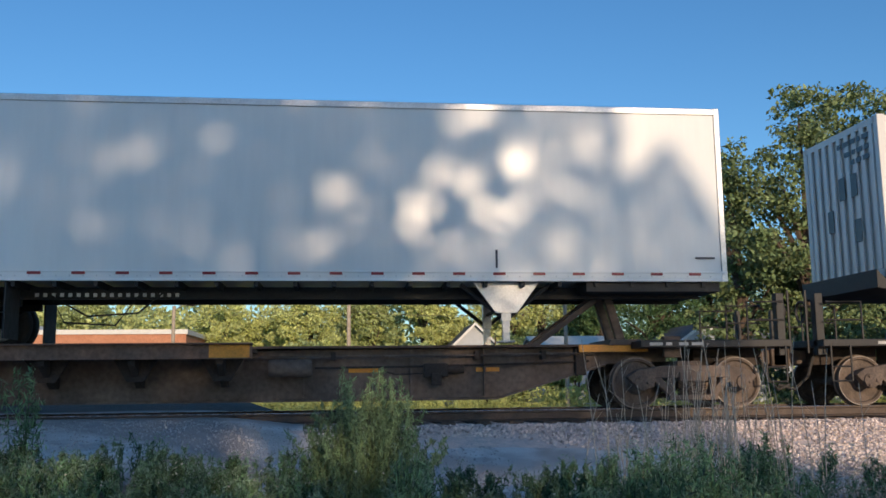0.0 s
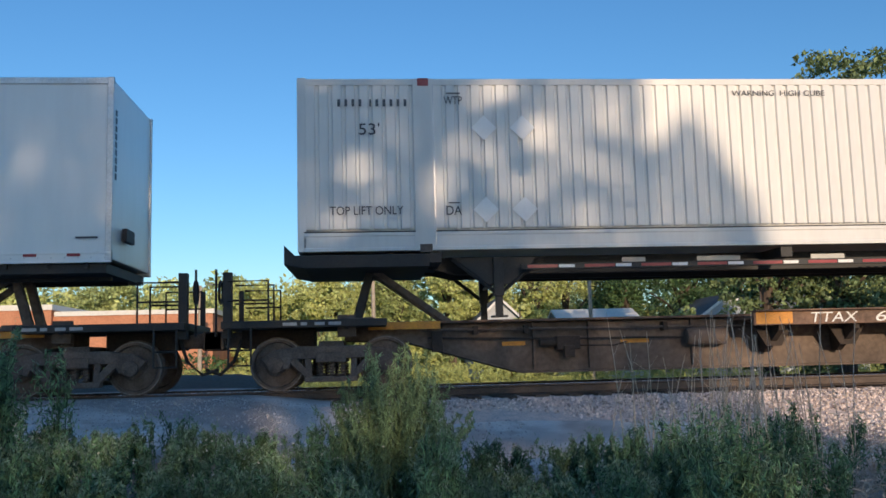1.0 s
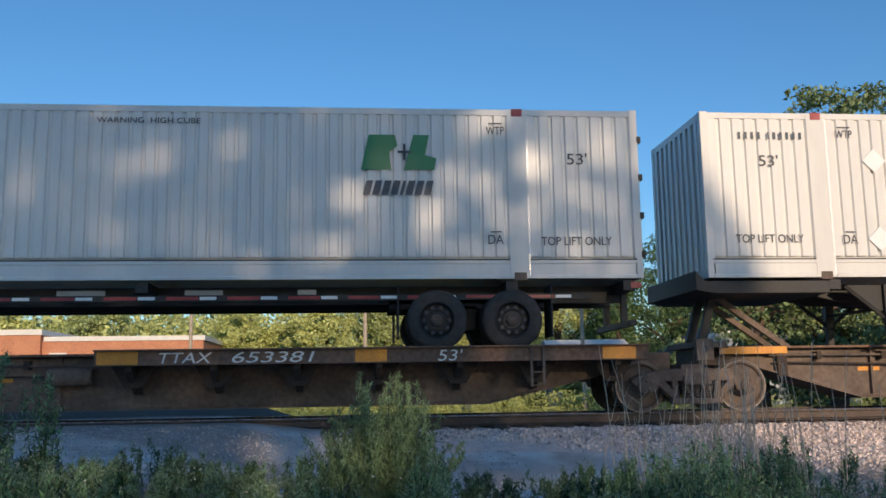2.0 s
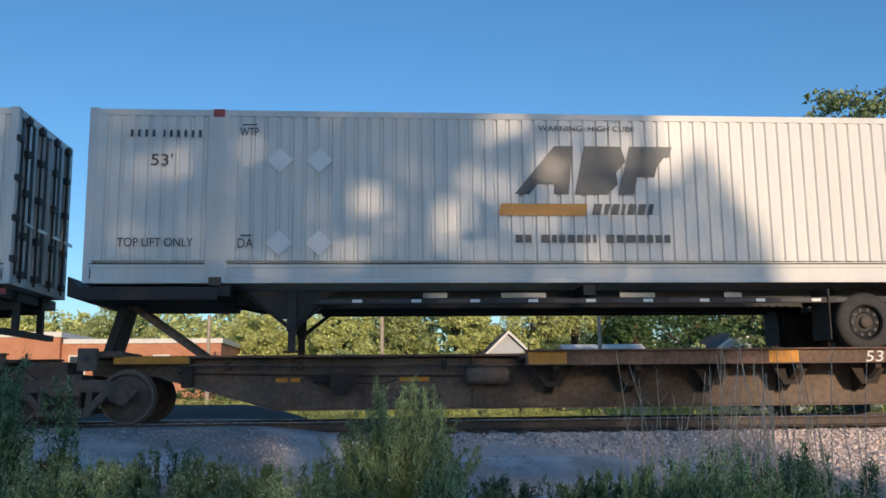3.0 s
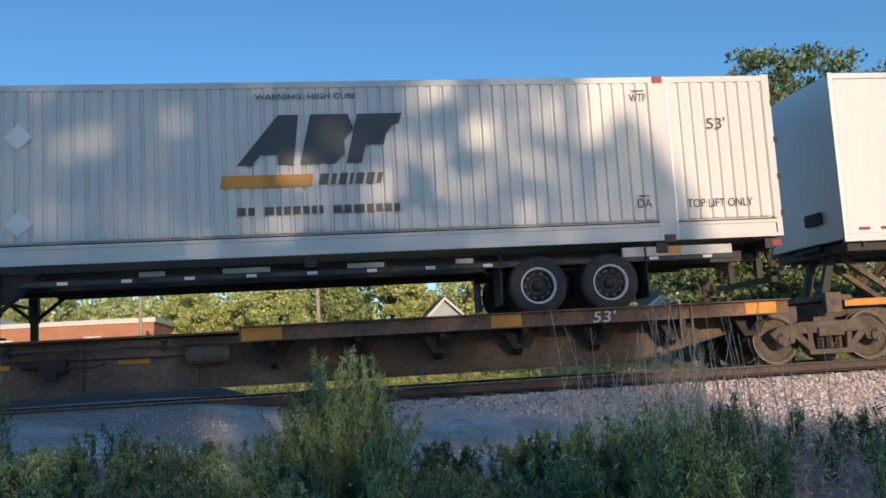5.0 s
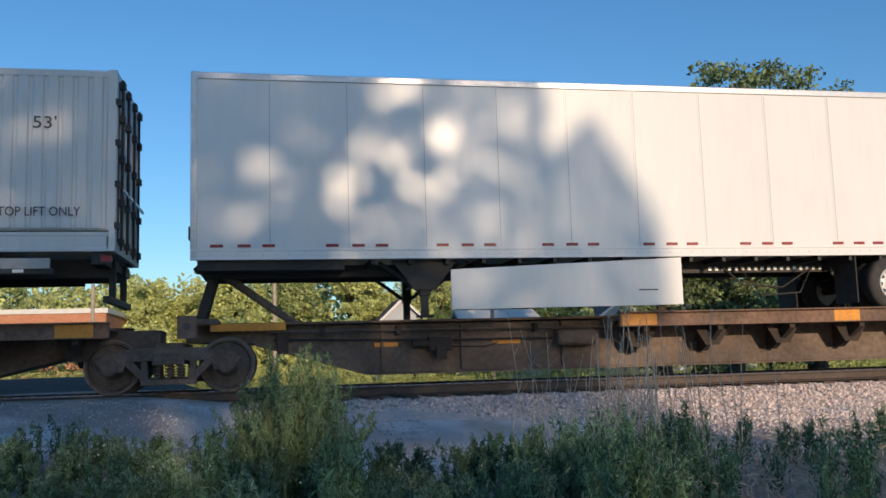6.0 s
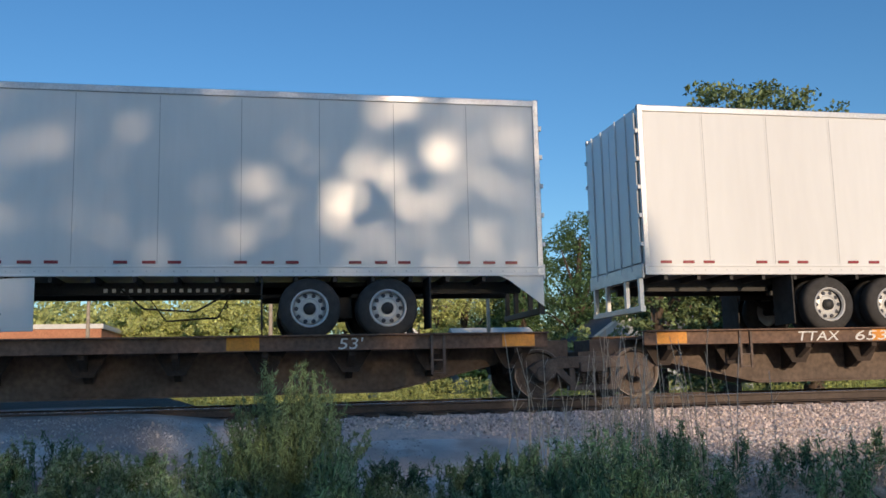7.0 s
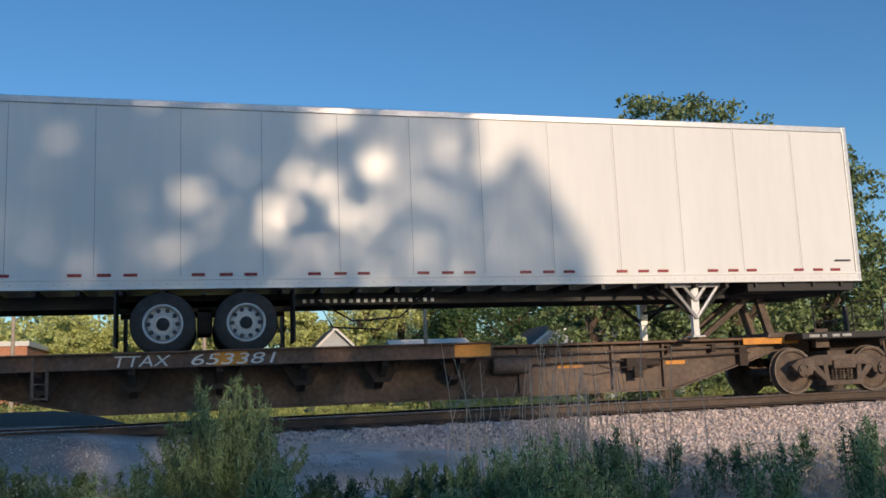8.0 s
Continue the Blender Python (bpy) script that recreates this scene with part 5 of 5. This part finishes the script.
def weeds():
    rng = np.random.default_rng(21)
    spots = []
    for i in range(300):
        y = rng.uniform(5.2, 9.6)
        x = rng.uniform(-0.62, 0.86) * y * 1.05
        d = x / y
        tall = 0.80 + 0.16 * math.sin(d * 17 + 1.0) + 0.1 * math.sin(d * 41)
        if -0.33 < d < -0.06 or 0.10 < d < 0.24:
            tall *= 0.58
        top = 0.45 - 0.066 * y
        if d > 0.5 and rng.random() < 0.86:
            continue
        spots.append((x, y, max(0.25, min(tall * rng.uniform(0.75, 1.1), (top - ground_height(x, y)) * rng.uniform(0.8, 1.15)))))
    plant_field("weeds", spots, 0.026, M_WEED, "dense grey-green leafy weeds with slender stems", "weeds", rng, 7, 84, 0.13)
    low = [(x, y, rng.uniform(0.28, 0.52)) for x, y in zip(rng.uniform(-6.5, 8.5, 480), rng.uniform(4.8, 9.5, 480)) if x < 0.5 * y or rng.random() < 0.12]
    plant_field("low_weeds", low, 0.026, M_LOW, "low green weeds covering the dirt", "weeds", rng, 6, 46)
    left = [(-3.75 + rng.normal() * 0.33, 8.7 + rng.normal() * 0.3, rng.uniform(0.85, 1.4)) for _ in range(28)]
    plant_field("tall_weeds", left, 0.03, M_WEED, "tall clump of dark green weeds with pale flowers", "weeds", rng, 6, 120)
    # the fresh bush before the rails
    bush = thing("bush", "feathery fresh green bush with upright stems", "bush", at=(0.22, 8.6, ground_height(0.22, 8.6)))
    c, lines = weed_mesh(rng, 1.48, 95, 0.03, 230, 0.54, True)
    for l in lines:
        part("stem", Shape().tube(l, 0.009, 4, 0.3), M_BUSH, bush)
    part("foliage", leaf_cloud("foliage", c, 0.2, 0.032, M_BUSH, rng, 0.26, 0.9), None, bush)
    # dry stalks
    sh = Shape()
    for i in range(80):
        y = rng.uniform(8.4, 9.6)
        x = (0.40 + rng.normal() * 0.045) * y if i < 62 else rng.uniform(0.25, 0.6) * y
        z = ground_height(x, y)
        hgt = rng.uniform(0.85, 1.75)
        lean = rng.normal(size=2) * 0.12
        pts = [(x + lean[0] * f * f, y + lean[1] * f * f, z + hgt * f) for f in (0, 0.35, 0.7, 1)]
        sh.tube(pts, 0.0075, 4, 0.4)
        for _ in range(3):
            f = rng.uniform(0.5, 0.95)
            p = Vector((x + lean[0] * f * f, y + lean[1] * f * f, z + hgt * f))
            sh.tube([p, p + Vector((rng.normal() * 0.06, rng.normal() * 0.06, 0.12))], 0.003, 3, 0.4)
    st = new("dry_stalks", sh.mesh("dry_stalks", M_STRAW))
    tagged(st, "tall dry straw-coloured weed stalks", "dry stalks", kind="stuff")
    n = 9000
    dry = np.stack([rng.uniform(0.42, 0.95, n) * 9.5, rng.uniform(7.0, 11.5, n), np.zeros(n)], 1)
    dry[:, 0] *= dry[:, 1] / 9.5
    dry[:, 2] = [ground_height(a, b) for a, b, _ in dry] + rng.random(n) ** 2 * 0.3
    d = new("dry_grass", leaf_cloud("dry_grass", dry, -0.5, 0.07, M_STRAW, rng, 0.16))
    tagged(d, "dry straw grass among the weeds", "dry grass", kind="stuff")
    fl = np.concatenate([np.stack([rng.normal(-3.2, 0.2, 200), rng.normal(8.5, 0.15, 200), rng.normal(-0.12, 0.1, 200)], 1),
                         np.stack([rng.uniform(-5, 5, 260), rng.uniform(6.5, 9, 260), rng.uniform(-0.45, -0.15, 260)], 1)])
    b = new("weed_blooms", leaf_cloud("weed_blooms", fl, 0.5, 0.012, M_BLOOM, rng))
    tagged(b, "tiny pale blooms on the weeds", "flowers", kind="stuff")


# ---- unseen trees added behind the eye, whose crowns shade the train ----
SHADE_Y = -46.0
# outline of the crowns on the sunny side, cut to the shadow edge wanted on the train
EDGE_X = [4.64, 4.66, 4.81, 5.18, 5.45, 5.69, 6.11, 6.54, 6.65, 6.75, 6.95, 8.0, 12.0, 26.0]
EDGE_Z = [9.5, 4.28, 3.84, 4.29, 4.45, 4.18, 3.46, 2.82, 2.13, 0.6, -0.6, -1.2, -1.9, -2.2]


def shade_trees():
    """An unseen, dense row of crowns added behind the eye to cast shade; chinks cut between the clumps let the low sun
    through.
    """
    k = (14.5 - SHADE_Y) / -SUN_WAY.y
    ox, oz = SUN_WAY.x * k, SUN_WAY.z * k
    # chinks, cut for each sun spot: place across and up on the train's side, radius
    chinks = [(-3.3, 4.15, 0.19),
              (-3.0, 3.8, 0.12),
              (-2.01, 4.36, 0.16),
              (-0.37, 4.68, 0.1),
              (-3.99, 3.0, 0.12),
              (-2.37, 3.1, 0.12),
              (-1.79, 3.69, 0.09),
              (-0.14, 3.62, 0.2),
              (-0.84, 2.84, 0.13),
              (-0.32, 2.69, 0.2),
              (0.17, 2.94, 0.17),
              (1.49, 3.83, 0.19),
              (1.07, 3.36, 0.15),
              (1.15, 2.94, 0.16),
              (1.97, 4.8, 0.17),
              (2.05, 4.37, 0.16),
              (2.9, 4.1, 0.21),
              (2.27, 3.28, 0.14),
              (2.21, 4.95, 0.21),
              (1.46, 2.23, 0.14),
              (4.2, 4.71, 0.14),
              (4.1, 4.29, 0.15),
              (1.65, 2.67, 0.12),
              (-1.69, 2.35, 0.14),
              (3.63, 2.7, 0.1),
              (-2.51, 1.92, 0.1),
              (-3.77, 1.42, 0.12),
              (-1.59, -0.73, 0.27),
              (-0.52, -0.68, 0.26),
              (-0.3, -0.9, 0.2)]
    rng = np.random.default_rng(77)
    n = 92000
    x = rng.uniform(-30, 26.0, n)
    z = rng.uniform(-10.1, 6.0, n)
    keep = np.ones(n, bool)
    for cx, cz, r in chinks:
        keep &= (x - cx) ** 2 + (z - cz) ** 2 > (r * rng.uniform(0.85, 1.25, n)) ** 2
    # the outline of the crowns on the sunny side
    keep &= z < np.interp(x, EDGE_X, EDGE_Z)
    # opened and thinned low down, to let sun onto the ground and sills
    keep &= (x < 5.8) | (z > 0.9) | (z < -1.15 - 0.2 * (x - 4.5))
    keep &= (z > -1.15) | (rng.random(n) < np.where(x > 6.0, 0.16, 0.42))
    keep &= (rng.random(n) > (x - 1.6) / 1.4) | (z < -1.15)
    # a thin veil of small leaves, added for half-shade at the sunny edge
    m = 9300
    vx, vz = rng.uniform(1.6, 7.0, m), rng.uniform(-1.3, 6.0, m)
    veil = (vz < np.interp(vx, EDGE_X, EDGE_Z)) & (rng.random(m) < (vx - 1.6) / 1.4)
    veil &= (vx < 5.8) | (vz > 0.9)
    for cx, cz, r in chinks:
        veil &= (vx - cx) ** 2 + (vz - cz) ** 2 > r ** 2
    sparse = np.stack([vx + ox, np.full(m, SHADE_Y), vz + oz], 1)[veil]
    pts = np.stack([x + ox, np.full(n, SHADE_Y), z + oz], 1)[keep]
    along = rng.uniform(-0.9, 0.9, len(pts))
    pts += np.outer(along, np.array(SUN_WAY) / abs(SUN_WAY.y))
    cuts = (-40, -14, 0, 7, 40)
    for i in range(4):
        sel = pts[(pts[:, 0] >= cuts[i] - (0 if i else 9)) & (pts[:, 0] < cuts[i + 1])]
        if len(sel) < 10:
            continue
        high = sel[sel[:, 2] > oz + 3.0]
        mx = float((high if len(high) > 50 else sel)[:, 0].mean())
        t = thing("shade_tree", "unseen leafy tree behind the viewpoint, added to shade the train", "tree", "trees behind the viewpoint", at=(mx, SHADE_Y, -1.2))
        top = float(sel[:, 2].max()) - 1.0
        trunk = Shape().tube([(0, 0, -0.2), (0.1, 0, top * 0.3), (0.0, 0, top * 0.65), (0.2, 0, top)], 0.42, 10, 0.25)
        part("trunk", trunk, M_BARK, t, smooth=True)
        part("crown", leaf_cloud("crown", sel - np.array([mx, SHADE_Y, -1.2]), 0.1, 0.21, M_LEAFD, rng, 1.4), None, t)
    mx = float(sparse[:, 0].mean())
    t = thing("shade_tree", "unseen thin-crowned tree behind the viewpoint, added for half-shade", "tree", "trees behind the viewpoint", at=(mx, SHADE_Y, -1.2))
    part("trunk", Shape().tube([(0, 0, -0.2), (0.1, 0, 5), (0.0, 0, 10), (-0.2, 0, 14)], 0.2, 8, 0.2), M_BARK, t, smooth=True)
    part("crown", leaf_cloud("crown", sparse - np.array([mx, SHADE_Y, -1.2]), 0.1, 0.1, M_LEAFD, rng, 1.4), None, t)
    # an unseen pole, added to cast a narrow shadow stripe on the train
    p = thing("utility_pole", "unseen wooden pole behind the viewpoint, added for its shadow", "utility pole", "utility poles", at=(11.70, -40, -1.2))
    part("pole", Shape().tube([(0, 0, 0), (0, 0, 19)], 0.11, 8, 0.8), M_POLE, p)


ground()
track()
train()
far_side()
weeds()
shade_trees()


# ---- what moves ----
def motions():
    times = [0.0, 1 / 30] + [0.5 * i for i in range(1, 16)] + [8.0 - 1 / 30, 8.0]
    for ob, s in MOVING:
        walk(ob, [(t, pose(s - SPEED * t, TRACK_Y, 0)) for t in times])
    for ws, x in SPINNING:
        rows = []
        for i in range(241):
            t = i / 30
            a = -math.degrees(SPEED * t / 0.42)
            rows.append((t, pose(x, 0, 0.42, 0, a, 0)))
        walk(ws, rows)


motions()
